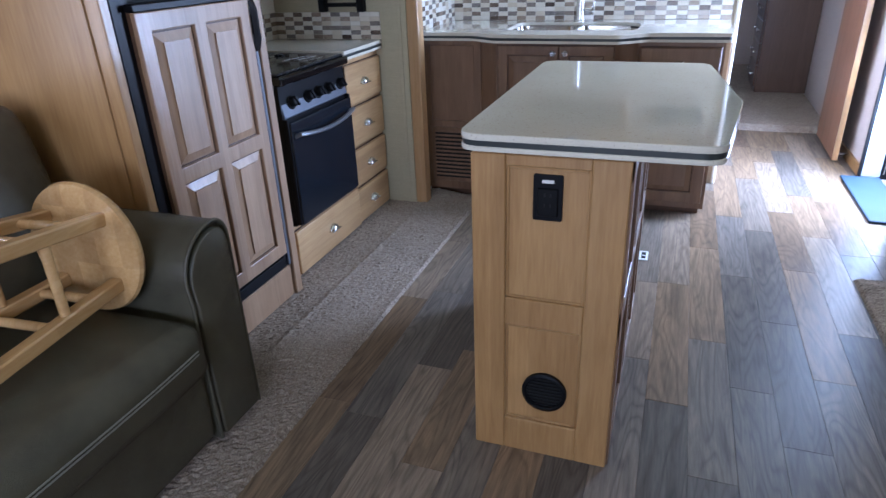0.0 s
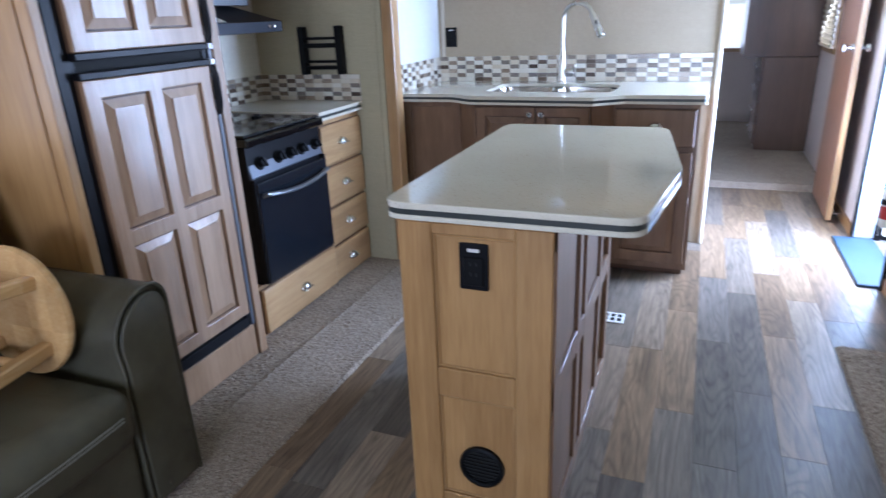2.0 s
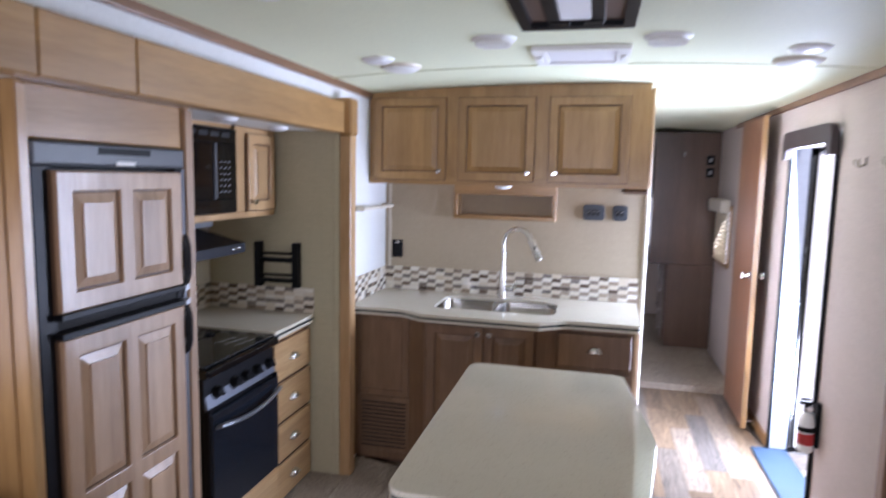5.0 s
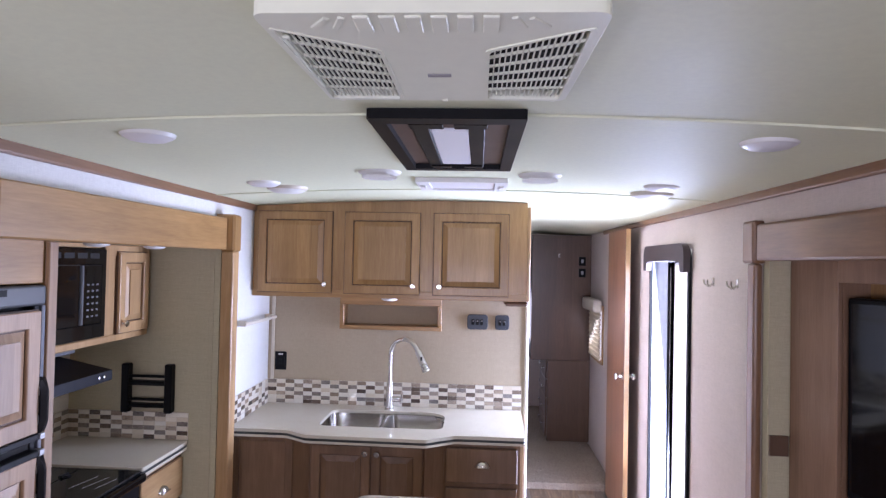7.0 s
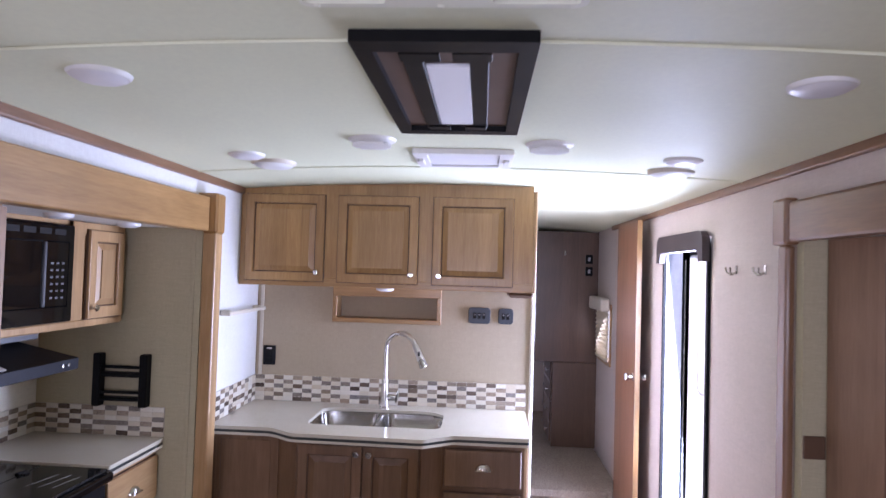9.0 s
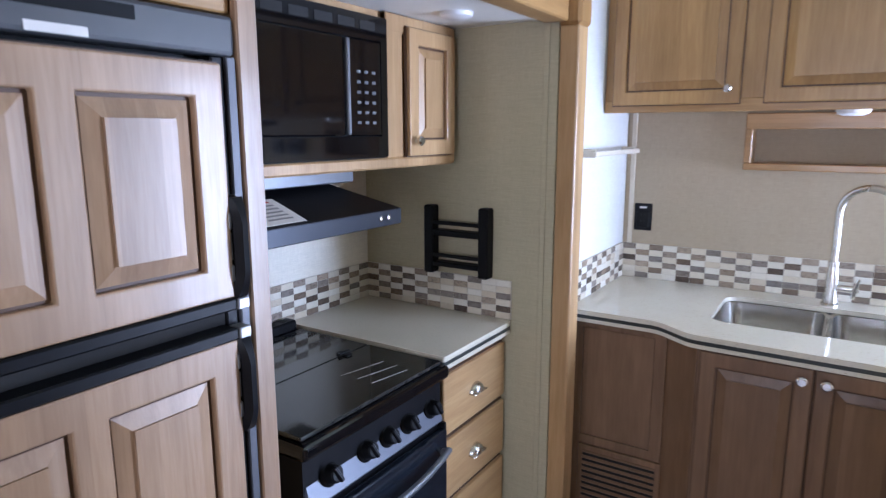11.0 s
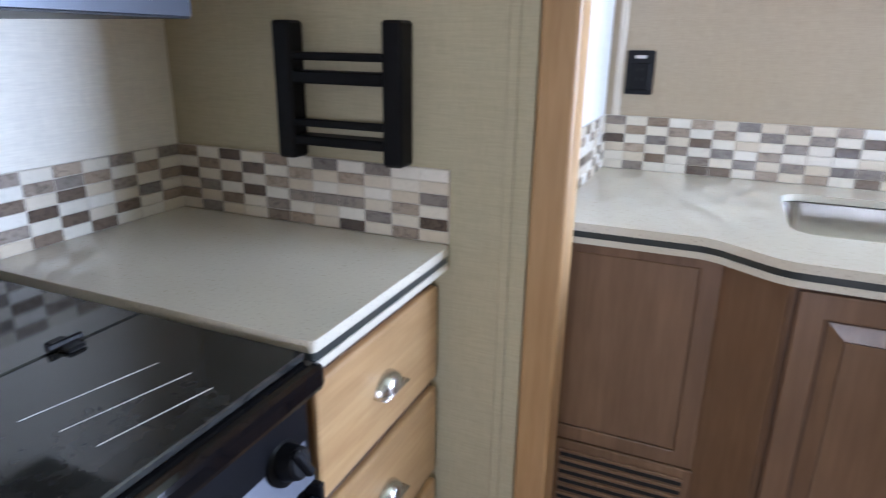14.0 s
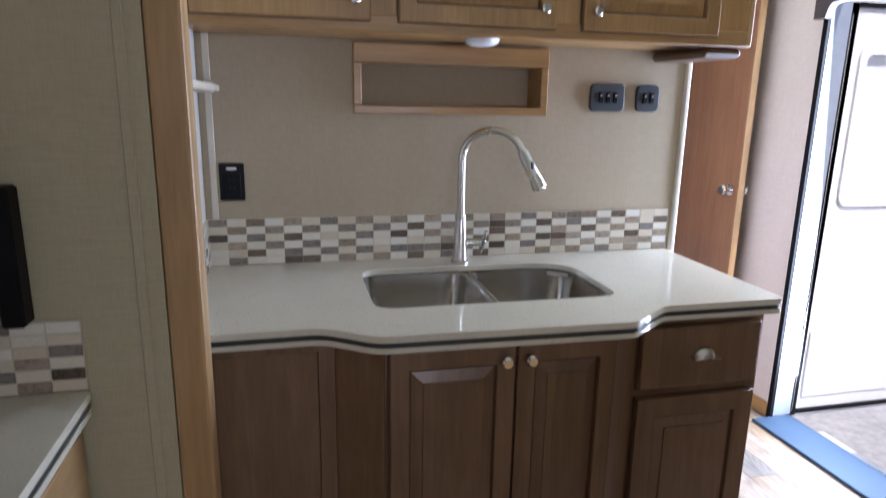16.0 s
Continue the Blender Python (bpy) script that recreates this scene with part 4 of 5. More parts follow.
switch_plate(-0.036, 1.494, 0.128, 0.094, 3)
switch_plate(0.118, 1.494, 0.088, 0.092, 2)
o2 = thing("power_outlet", -1.28, SY, 1.216, "black power outlet on the wall beside the sink", "outlet", group="black outlets")
outlet(o2, face(-1.281, SY - 0.0005, 1.217, "+x"), 0.074, 0.116)
tb = thing("towel_bar", XL, 3.7, 1.5, "thin white towel bar on the side wall", "towel bar")
part("bar", one_box(XL + 0.055, XL + 0.068, 3.42, 3.95, 1.49, 1.508, 0.003), OFFWHITE, tb)
for y in (3.45, 3.91):
    part("bracket", one_box(XL + 0.0005, XL + 0.055, y, y + 0.022, 1.485, 1.515, 0.004), OFFWHITE, tb)

# ---- left slide-out ----
fridge = thing("refrigerator", -1.75, 1.71, 0.19, "black-framed refrigerator with raised maple door panels", "refrigerator")
m = face(-1.44, 1.405, 0.0, "+y")
FW = 0.594
part("case", one_box(-2.05, -1.475, 1.42, 2.00, 0.19, 1.76), BLACK, fridge)
bm = bmesh.new()
for q in ((-0.024, 0.040, 0.19, 1.70), (FW - 0.042, FW, 0.19, 1.70), (0.040, FW - 0.032, 0.19, 0.235)):
    box(bm, *q, -0.035, 0.006 if q[0] < 0.3 else 0.001, 0.003, m)
part("frame", bm, SATIN, fridge)
part("edge_profile", one_box(0.577, FW + 0.002, 0.19, 1.70, -0.03, 0.009, 0.002, m), plain("charcoal_metal", (0.085, 0.086, 0.10), 0.42, 0.2), fridge, "charcoal metal edge profile")
part("top_grille", one_box(-0.024, FW, 1.70, 1.765, -0.035, 0.012, 0.008, m, 2), plain("charcoal_plastic", (0.06, 0.063, 0.07), 0.4), fridge, "charcoal control strip")
part("name_plate", one_box(0.27, 0.35, 1.703, 1.716, 0.0122, 0.0135, 0, m), LABEL, fridge, "small pale name plate")
part("control_window", one_box(0.20, 0.42, 1.735, 1.755, 0.0122, 0.013, 0, m), BLACK, fridge)
for b0, h, rails in ((1.300, 0.385, ()), (0.262, 0.962, (0.478,))):
    mm = face(-1.436, 1.435, b0, "+y")
    d = raised_door(fridge, mm, 0.519, h, GLAZED, "door", 2, rails, 0.054, 0.026)
    part("trim_strip", one_box(-0.006, 0.519, -0.022 if b0 > 1 else h + 0.001, -0.001 if b0 > 1 else h + 0.022, -0.01, 0.030, 0.003, mm), SATIN, d, "satin black trim strip")
part("door_gap", one_box(0.04, FW - 0.03, 1.243, 1.277, -0.03, -0.004, 0, m), LOUVER, fridge)
SILVER = plain("grey_cast_metal", (0.33, 0.33, 0.34), 0.38, 0.6)
for b0 in (1.298, 1.052):
    bm = bmesh.new()
    box(bm, 0.552, 0.569, b0 - 0.004, b0 + 0.176, -0.005, 0.027, 0.004, m)
    hd = part("handle", bm, SATIN, fridge, "black moulded bow handle")
    secs = []
    for i in range(17):
        k = i / 16
        lift = min(1, 4.2 * min(k, 1 - k)) ** 0.7
        wide = 0.0105 + 0.007 * (1 - lift)
        c1 = 0.030 + 0.018 * lift
        c0 = 0.022 + 0.012 * lift
        z = b0 + 0.172 * k
        secs.append([(0.561 - wide, z, c0), (0.561 + wide, z, c0), (0.561 + wide * 0.8, z, c1), (0.561 - wide * 0.5, z, c1 + 0.003)])
    bm = bmesh.new()
    loops = [[bm.verts.new(m @ Vector(p)) for p in s] for s in secs]
    for p, q in zip(loops, loops[1:]):
        for j in range(4):
            bm.faces.new((p[j], p[(j + 1) % 4], q[(j + 1) % 4], q[j]))
    bm.faces.new(loops[0][::-1]), bm.faces.new(loops[-1])
    part("grip", bm, SATIN, hd, smooth=40)
    for k in (0.028, 0.118):
        part("grip_seat", one_box(0.543, 0.553, b0 + k, b0 + k + 0.030, 0.0, 0.031, 0.003, m), SILVER, hd, "grey cast metal seat")
    part("latch_slot", one_box(0.544, 0.5515, b0 + 0.066, b0 + 0.112, 0.005, 0.0285, 0.001, m), SILVER, hd)
    part("latch_pin", one_box(0.5695, 0.5765, b0 + 0.085, b0 + 0.097, 0.006, 0.014, 0.001, m), CHROME, hd)
for z0, z1 in ((1.2775, 1.2975), (1.2255, 1.2455)):
    part("strip_end", one_box(0.550, 0.574, z0, z1, 0.006, 0.037, 0.002, m), SILVER, fridge, "grey metal end cap of the trim strip")

fcab = thing("refrigerator_cabinet", -1.8, 1.7, 0, "tall maple cabinet housing the refrigerator", "cabinet")
part("side_panel", one_box(XS + 0.002, -1.441, 1.352, 1.377, 0.045, 1.913), MAPLE, fcab)
part("side_panel", one_box(XS + 0.002, -1.441, 2.008, 2.044, 0.045, 1.913), PALE, fcab)
part("edge_stile", one_box(-1.441, -1.432, 1.346, 1.379, 0.045, 1.905, 0.003), MAPLE, fcab)
part("edge_stile", one_box(-1.441, -1.424, 2.002, 2.046, 0.045, 1.905, 0.003), GLAZED, fcab)
part("header_panel", one_box(-1.46, -1.440, 1.380, 2.0015, 1.77, 1.912, 0.003), MAPLE_Y, fcab)
part("base_panel", one_box(-1.46, -1.437, 1.380, 2.0015, 0.045, 0.185, 0.003), GLAZED, fcab)
part("corner_bead", one_box(-1.497, -1.486, 1.346, 1.3515, 0.045, 1.90, 0.002), MAPLE, fcab)

# stove cabinet and drawers
scab = thing("drawer_cabinet", -1.8, 2.93, 0.04, "pale maple four-drawer base cabinet beside the stove", "cabinet")
part("carcass", one_box(-2.108, -1.516, 2.735, 3.148, 0.03, 0.898), PALE, scab)
m = face(-1.516, 2.742, 0.0, "+y")
for b0, b1 in ((0.675, 0.865), (0.462, 0.655), (0.255, 0.442), (0.055, 0.235)):
    d = drawer(scab, m, 0.0, 0.392, b0, b1, PALE_Y)
    cup_pull(d, m, 0.187, (b0 + b1) / 2 + 0.003, 0.022)
lct = thing("stove_countertop", -1.8, 2.93, 0.9, "small cream countertop with a white and dark striped edge", "countertop")
stone_top(lct, rounded([(-2.108, 2.715), (-1.474, 2.715), (-1.474, 3.142), (-2.108, 3.142)], [0.001, 0.012, 0.012, 0.001], 4), 0.942)

SCUFFS = ((-1.640, 2.463, -1.611, 2.607), (-1.589, 2.469, -1.560, 2.605), (-1.538, 2.468, -1.516, 2.591))
stove = thing("stove", -1.8, 2.4, 0.3, "black gas range with a closed glass cover and five knobs", "stove")
part("body", one_box(-2.10, -1.485, 2.160, 2.708, 0.285, 0.885), SATIN, stove)
part("cooktop", one_box(-2.05, -1.452, 2.135, 2.712, 0.886, 0.925, 0.012, seg=3), GLASSBLACK, stove)
part("cover_rear", one_box(-2.03, -1.745, 2.150, 2.700, 0.926, 0.936, 0.002), DUSTY, stove, "black glass lid section")
part("cover_front", one_box(-1.741, -1.475, 2.150, 2.700, 0.926, 0.936, 0.002), DUSTY, stove, "black glass lid section")
part("vent_rail", one_box(-2.095, -2.045, 2.150, 2.700, 0.925, 0.965, 0.006), SATIN, stove)
for i in range(10):
    part("vent_slot", one_box(-2.085, -2.055, 2.18 + i * 0.052, 2.205 + i * 0.052, 0.965, 0.966), LOUVER, stove)
for y in (2.26, 2.59):
    bm = one_box(-1.765, -1.720, y - 0.012, y + 0.012, 0.936, 0.942, 0.002)
    tube(bm, [(-1.743, y - 0.022, 0.942), (-1.743, y + 0.022, 0.942)], 0.005, 8)
    part("lid_hinge", bm, SATIN, stove)
for i, y in enumerate((2.20, 2.245, 2.30)):
    part("burner_hole", lathe(bmesh.new(), [(0.013, 0.9362), (0.013, 0.9368)], Matrix.Translation((-1.98, y + 0.06 * i, 0)), 16), LOUVER, stove)
for x0, y0, x1, y1 in SCUFFS:
    part("scuff_mark", one_box(0, math.hypot(x1 - x0, y1 - y0), -0.0005, 0.0005, 0.9361, 0.9366, 0, pose(x0, y0, 0, 0, 0, math.degrees(math.atan2(y1 - y0, x1 - x0)))), LABEL, stove, "pale scuff on the glass lid")
pm = face(-1.484, 2.165, 0.755, "+y") @ pose(0, 0, 0, -14, 0, 0)
part("control_panel", one_box(0, 0.540, -0.005, 0.108, -0.02, 0.012, 0.004, pm), plain("slate_metal", (0.13, 0.14, 0.17), 0.36, 0.35), stove, "grey metal control panel")
for a in (0.075, 0.205, 0.292, 0.380, 0.490):
    km = pm @ Matrix.Translation((a, 0.052, 0.012))
    kb = part("control_knob", lathe(bmesh.new(), [(0.030, 0), (0.030, 0.004), (0.023, 0.008), (0.020, 0.028), (0.016, 0.031)], km, 24), BLACK, stove)
    part("knob_grip", one_box(-0.006, 0.006, -0.022, 0.022, 0.026, 0.038, 0.003, km @ pose(0, 0, 0, 0, 0, 25)), SATIN, kb)
    part("dial_mark", one_box(-0.004, 0.004, 0.034, 0.039, 0.0, 0.0006, 0, km), LABEL, stove)
part("name_plate", one_box(0.418, 0.455, 0.083, 0.090, 0.012, 0.0128, 0, pm), LABEL, stove, "small pale name bar")
om = face(-1.480, 2.170, 0.29, "+y")
# navy tint puts the blue floor's reflection into the black glass colour
od = part("oven_door", one_box(0, 0.530, 0.0, 0.445, 0, 0.026, 0.006, om, 2), plain("reflection_tinted_glass", (0.010, 0.013, 0.019), 0.16, var=0.2), stove, "black glass oven door")
bm = bmesh.new()
pts = [(0.03, 0.385, 0.024)] + [(0.03 + 0.47 * i / 12, 0.385 + 0.022 * (1 - (i / 6 - 1) ** 2) * -1 + 0.012, 0.05 + 0.012 * (1 - (i / 6 - 1) ** 2)) for i in range(13)] + [(0.50, 0.385, 0.024)]
tube(bm, [om @ Vector(p) for p in pts], 0.010, 10)
part("oven_handle", bm, PANELGREY, od, "grey bowed metal handle")
for a in (-0.002, 0.532):
    part("side_strip", one_box(a - 0.006, a + 0.006, 0, 0.46, -0.006, 0.018, 0.002, om), SATIN, stove)
bdr = thing("oven_drawer", -1.6, 2.43, 0.05, "wide pale maple drawer under the oven", "drawer")
m = face(-1.502, 2.140, 0.0, "+y")
part("carcass", one_box(-2.10, -1.503, 2.06, 2.73, 0.03, 0.28), PALE, bdr)
d = drawer(bdr, m, 0, 0.600, 0.058, 0.262, PALE_Y)
cup_pull(d, m, 0.305, 0.165, 0.022)

# microwave cabinet and hood
mc = thing("microwave_cabinet", -1.9, 2.58, 1.47, "pale maple upper cabinet holding the microwave", "cabinet")
bm = bmesh.new()
box(bm, -2.108, -1.715, 2.056, 3.13, 1.475, 1.50)
box(bm, -2.108, -1.715, 2.056, 3.13, 1.895, 1.913)
box(bm, -2.108, -1.715, 2.775, 3.13, 1.50, 1.895)
part("body", bm, PALE, mc)
m = face(-1.7145, 2.056, 1.47, "+y")
bm = bmesh.new()
box(bm, 0, 1.06, 0, 0.032, 0, 0.02, 0.005, m)
box(bm, 0.695, 0.775, 0.032, 0.442, 0, 0.02, 0.003, m)
box(bm, 1.045, 1.074, 0.0, 0.442, 0, 0.02, 0.012, m, 2)
box(bm, 0.695, 1.06, 0.39, 0.442, 0.0003, 0.0203, 0.003, m)
part("face_frame", bm, PALE, mc)
mm = face(-1.696, 2.842, 1.505, "+y")
d = raised_door(mc, mm, 0.255, 0.375, PALE, stile=0.048)
knob(d, mm, 0.028, 0.045, 0.02, 0.015)
mw = thing("microwave", -1.9, 2.4, 1.503, "black built-in microwave oven with a keypad", "microwave")
m = face(-1.700, 2.06, 1.504, "+y")
part("case", one_box(-2.08, -1.70, 2.062, 2.748, 1.503, 1.89), BLACK, mw)
part("surround", slab(bmesh.new(), rounded([(0.0, 0.002), (0.688, 0.002), (0.688, 0.385), (0.0, 0.385)], 0.006), 0, 0.012, [rounded([(0.05, 0.06), (0.66, 0.06), (0.66, 0.32), (0.05, 0.32)], 0.004)], m), GLASSBLACK, mw)
part("door_glass", one_box(0.052, 0.50, 0.062, 0.318, 0.0, 0.016, 0.004, m), GLASSBLACK, mw)
part("handle_strip", one_box(0.505, 0.520, 0.065, 0.315, 0.0, 0.022, 0.003, m), PANELGREY, mw)
part("control_panel", one_box(0.525, 0.658, 0.062, 0.318, 0.0, 0.013, 0.003, m), GLASSBLACK, mw)
part("display", one_box(0.545, 0.64, 0.272, 0.300, 0.013, 0.0138, 0, m), GLASSBLACK, mw)
KEYPAD = plain("dim_keys", (0.10, 0.10, 0.105), 0.5)
for i in range(6):
    for j in range(3):
        part("key", one_box(0.552 + j * 0.032, 0.568 + j * 0.032, 0.094 + i * 0.027, 0.102 + i * 0.027, 0.013, 0.0142, 0.0003, m), KEYPAD, mw)
for i in range(7):
    part("vent_slot", one_box(0.06 + i * 0.085, 0.125 + i * 0.085, 0.345, 0.368, 0.012, 0.0128, 0, m), LOUVER, mw)
hood = thing("range_hood", -1.9, 2.45, 1.31, "black slanted range hood with push buttons", "range hood")
bm = bmesh.new()
prof = [(-2.105, 1.312), (-1.652, 1.312), (-1.652, 1.358), (-1.83, 1.425), (-2.105, 1.470)]
y0h, y1h = 2.157, 2.752
va = [bm.verts.new((x, y0h, z)) for x, z in prof]
vb = [bm.verts.new((x, y1h - (0.10 if z > 1.42 else 0), z)) for x, z in prof]
bm.faces.new(va[::-1]), bm.faces.new(vb)
for i in range(5):
    bm.faces.new((va[i], va[(i + 1) % 5], vb[(i + 1) % 5], vb[i]))
part("canopy", bm, SATIN, hood)
part("top_duct", one_box(-2.105, -1.80, 2.10, 2.72, 1.43, 1.474, 0.003), PANELGREY, hood)
part("front_lip", one_box(-1.652, -1.648, y0h, y1h, 1.314, 1.357, 0.001), plain("dark_steel", (0.036, 0.041, 0.054), 0.30, 0.5), hood)
for y in (2.652, 2.687):
    part("button", lathe(bmesh.new(), [(0.008, 0), (0.008, 0.005), (0.005, 0.007)], face(-1.648, y, 1.337, "+y"), 14), CHROME, hood)
lb = thing("warning_label", -1.74, 2.28, 1.39, "white printed warning label on the hood", "label")
sl = math.degrees(math.atan2(1.425 - 1.358, 0.178))
hm = Matrix.Translation((-1.660, 2.16, 1.3625)) @ pose(0, 0, 0, 0, sl, 0)
part("paper", one_box(-0.13, 0, 0, 0.22, 0.0004, 0.0014, 0, hm), LABEL, lb)
for i in range(6):
    for j in (0, 1):
        part("text_bar", one_box(-0.118 + i * 0.018, -0.110 + i * 0.018, 0.012 + j * 0.105, 0.095 + j * 0.10, 0.0014, 0.0019, 0, hm), RED if i == 0 else GREYBAR, lb)
rack = thing("spice_rack", -1.69, 3.13, 1.09, "black wooden two-shelf rack on the wall", "rack")
m = face(-1.812, 3.149, 1.080, "+x")
for a in (0, 0.222):
    part("side", one_box(a, a + 0.038, 0, 0.243, 0, 0.046, 0.005, m), BLACK, rack)
for b0, b1, c0, c1 in ((0.026, 0.044, 0.0, 0.042), (0.060, 0.074, 0.032, 0.042), (0.136, 0.158, 0.0, 0.042), (0.176, 0.190, 0.032, 0.042)):
    part("shelf" if c0 == 0 else "rail", one_box(0.036, 0.224, b0, b1, c0 + 0.001, c1, 0.003, m), BLACK, rack)

# ---- overhead cabinet and sofa ----
oc = thing("overhead_cabinet", -2.05, 0.3, 1.57, "maple overhead cabinet with dark glass doors above the sofa", "cabinet")
part("body", one_box(XS + 0.002, -1.838, -1.2, 1.350, 1.562, 1.912), MAPLE, oc)
for a in (-1.195, -0.565, 0.07, 0.705):
    mm = face(-1.837, a, 1.578, "+y")
    bm = bmesh.new()
    for q in ((0, 0.62, 0, 0.06), (0, 0.62, 0.255, 0.315), (0, 0.06, 0.06, 0.255), (0.56, 0.62, 0.06, 0.255)):
        box(bm, *q, 0, 0.02, 0.004, mm)
    d = part("door", bm, MAPLE, oc)
    part("dark_glass", one_box(0.058, 0.562, 0.058, 0.257, 0.003, 0.008, 0, mm), GLASSBLACK, d)
solid("trim_wall_strip", one_box(XS + 0.0005, XS + 0.012, 0.80, 1.351, 1.125, 1.205, 0.003), GROOVE, "dark brown strip along the slide-out wall", "trim", "structure")


def cushion(x0, x1, y0, y1, z0, z1, r, crown=0.02, n=5):
    """A stuffed block with round edges and a swelling top."""
    bm = bmesh.new()
    box(bm, x0, x1, y0, y1, z0, z1, r, seg=n)
    bmesh.ops.subdivide_edges(bm, edges=[e for e in bm.edges if e.calc_length() > 0.12], cuts=5, use_grid_fill=True)
    cx, cy, cz = (x0 + x1) / 2, (y0 + y1) / 2, (z0 + z1) / 2
    for v in bm.verts:
        u, w, q = (v.co.x - cx) / (x1 - x0) * 2, (v.co.y - cy) / (y1 - y0) * 2, (v.co.z - cz) / (z1 - z0) * 2
        s = max(0, 1 - u ** 4) * max(0, 1 - w ** 4)
        if q > 0.3:
            v.co.z += crown * s
        if u > 0.3:
            v.co.x += crown * 0.7 * max(0, 1 - w ** 4) * max(0, 1 - q * q)
        nz = noise.noise(v.co * 5) * 0.006
        v.co += Vector((nz, nz * 0.5, nz))
    return bm


sofa = thing("sofa", -1.6, 0.3, 0.03, "dark olive leather sofa with rolled arms and stitched cushions", "sofa")
part("base", cushion(-2.0, -1.165, -0.75, 1.15, 0.06, 0.33, 0.03, 0.008), LEATHER, sofa, smooth=70)
for y0, y1 in ((-0.75, 0.155), (0.16, 1.14)):
    part("seat_cushion", cushion(-1.95, -1.115, y0, y1, 0.30, 0.475, 0.055, 0.03), LEATHER, sofa, smooth=70)
    bm = cushion(-0.13, 0.13, y0, y1 + (0.165 if y1 > 1 else 0), -0.30, 0.30, 0.09, 0.05)
    bmesh.ops.transform(bm, matrix=pose(-1.80, 0, 0.70, 0, -14, 0), verts=bm.verts[:])
    part("back_cushion", bm, LEATHER, sofa, smooth=70)
    for k in (0, 0.010):
        part("stitching", tube(bmesh.new(), [(-1.093 - 0.012 * abs(i / 10 - 1) ** 3, y0 + 0.06 + (y1 - y0 - 0.12) * i / 20, 0.408 + k) for i in range(21)], 0.0022, 6), plain("pale_thread", (0.25, 0.24, 0.20), 0.7), sofa, "pale double stitching")
for yc, side in ((1.245, 1), (-0.88, -1)):
    bm = bmesh.new()
    # low on the seat side, full and rounded over the top, upright outside
    prof = [(0.098, 0.05), (0.099, 0.40), (0.100, 0.58)]
    prof += [(0.045 + 0.055 * math.cos(math.pi / 2 * i / 8), 0.64 + 0.060 * math.sin(math.pi / 2 * i / 8)) for i in range(9)]
    prof += [(0.045 - 0.145 * math.sin(math.pi / 2 * i / 12), 0.565 + 0.135 * math.cos(math.pi / 2 * i / 12)) for i in range(1, 13)]
    prof += [(-0.092, 0.50), (-0.098, 0.42), (-0.098, 0.05)]
    prof = [(py * side, pz) for py, pz in prof]
    secs = []
    for x, k in ((-1.175, 0.90), (-1.162, 0.97), (-1.185, 1.0), (-1.4, 1.0), (-1.55, 1.02), (-1.66, 1.03)):
        secs.append([bm.verts.new((x if k < 1 or x < -1.2 else x, yc + py * k, 0.05 + (pz - 0.05) * (0.97 + 0.03 * k))) for py, pz in prof])
    for p, q in zip(secs, secs[1:]):
        for i in range(len(p) - 1):
            bm.faces.new((p[i], p[i + 1], q[i + 1], q[i]))
    bm.faces.new(secs[0])
    bm.faces.new(secs[-1][::-1])
    arm = part("arm", bm, LEATHER, sofa, "rolled leather arm", smooth=50)
    am = face(-1.164, yc, 0.0, "+y")
    facing = [(py * 0.84, 0.06 + (pz - 0.05) * 0.955) for py, pz in prof]
    part("arm_facing", slab(bmesh.new(), facing, -0.02, 0.012, (), am, 0.005), LEATHER, arm, smooth=60)
    part("piping", tube(bmesh.new(), [(-1.163, yc + py * 0.95, 0.05 + (pz - 0.05) * 0.999) for py, pz in prof], 0.006, 8), LEATHER, arm, smooth=70)
for x in (-1.25, -1.9):
    for y in (-0.85, 1.22):
        part("foot", lathe(bmesh.new(), [(0.02, 0.012), (0.028, 0.06)], Matrix.Translation((x, y, 0)), 12), BLACK, sofa)

# bar stool lying on the sofa
stool = thing("bar_stool", -1.4, 1.08, 0.5, "varnished pine bar stool lying on its side on the sofa", "stool")
axis = Vector((0.013, -0.999, 0.044)).normalized()
u_ = axis.cross(Vector((0, 0, 1))).normalized()
w_ = u_.cross(axis)
sm = Matrix.Translation((-1.426, 1.100, 0.668)) @ Matrix((u_, w_, axis)).transposed().to_4x4()
part("seat", lathe(bmesh.new(), [(0.162, -0.024), (0.178, -0.018), (0.183, -0.006), (0.179, 0.004), (0.158, 0.008)], sm, 48), PINE, stool)


def leg_at(i, t):
    a = math.pi / 4 + i * math.pi / 2 - 0.042
    r = 0.128 + 0.072 * t
    return sm @ Vector((r * math.cos(a), r * math.sin(a), 0.006 + 0.60 * t))


def bar(p, q, w, h):
    d = q - p
    mm = Matrix.Translation(p) @ d.to_track_quat("Z", "Y").to_matrix().to_4x4()
    return one_box(-w / 2, w / 2, -h / 2, h / 2, 0, d.length, 0.004, mm)


for i in range(4):
    part("leg", bar(leg_at(i, 0), leg_at(i, 1), 0.036, 0.036), PINE, stool)
for i in range(4):
    for t in ((0.30, 0.66) if i % 2 else (0.14, 0.36, 0.74)):
        part("rung", tube(bmesh.new(), [leg_at(i, t), leg_at((i + 1) % 4, t)], 0.0125, 12), PINE, stool)

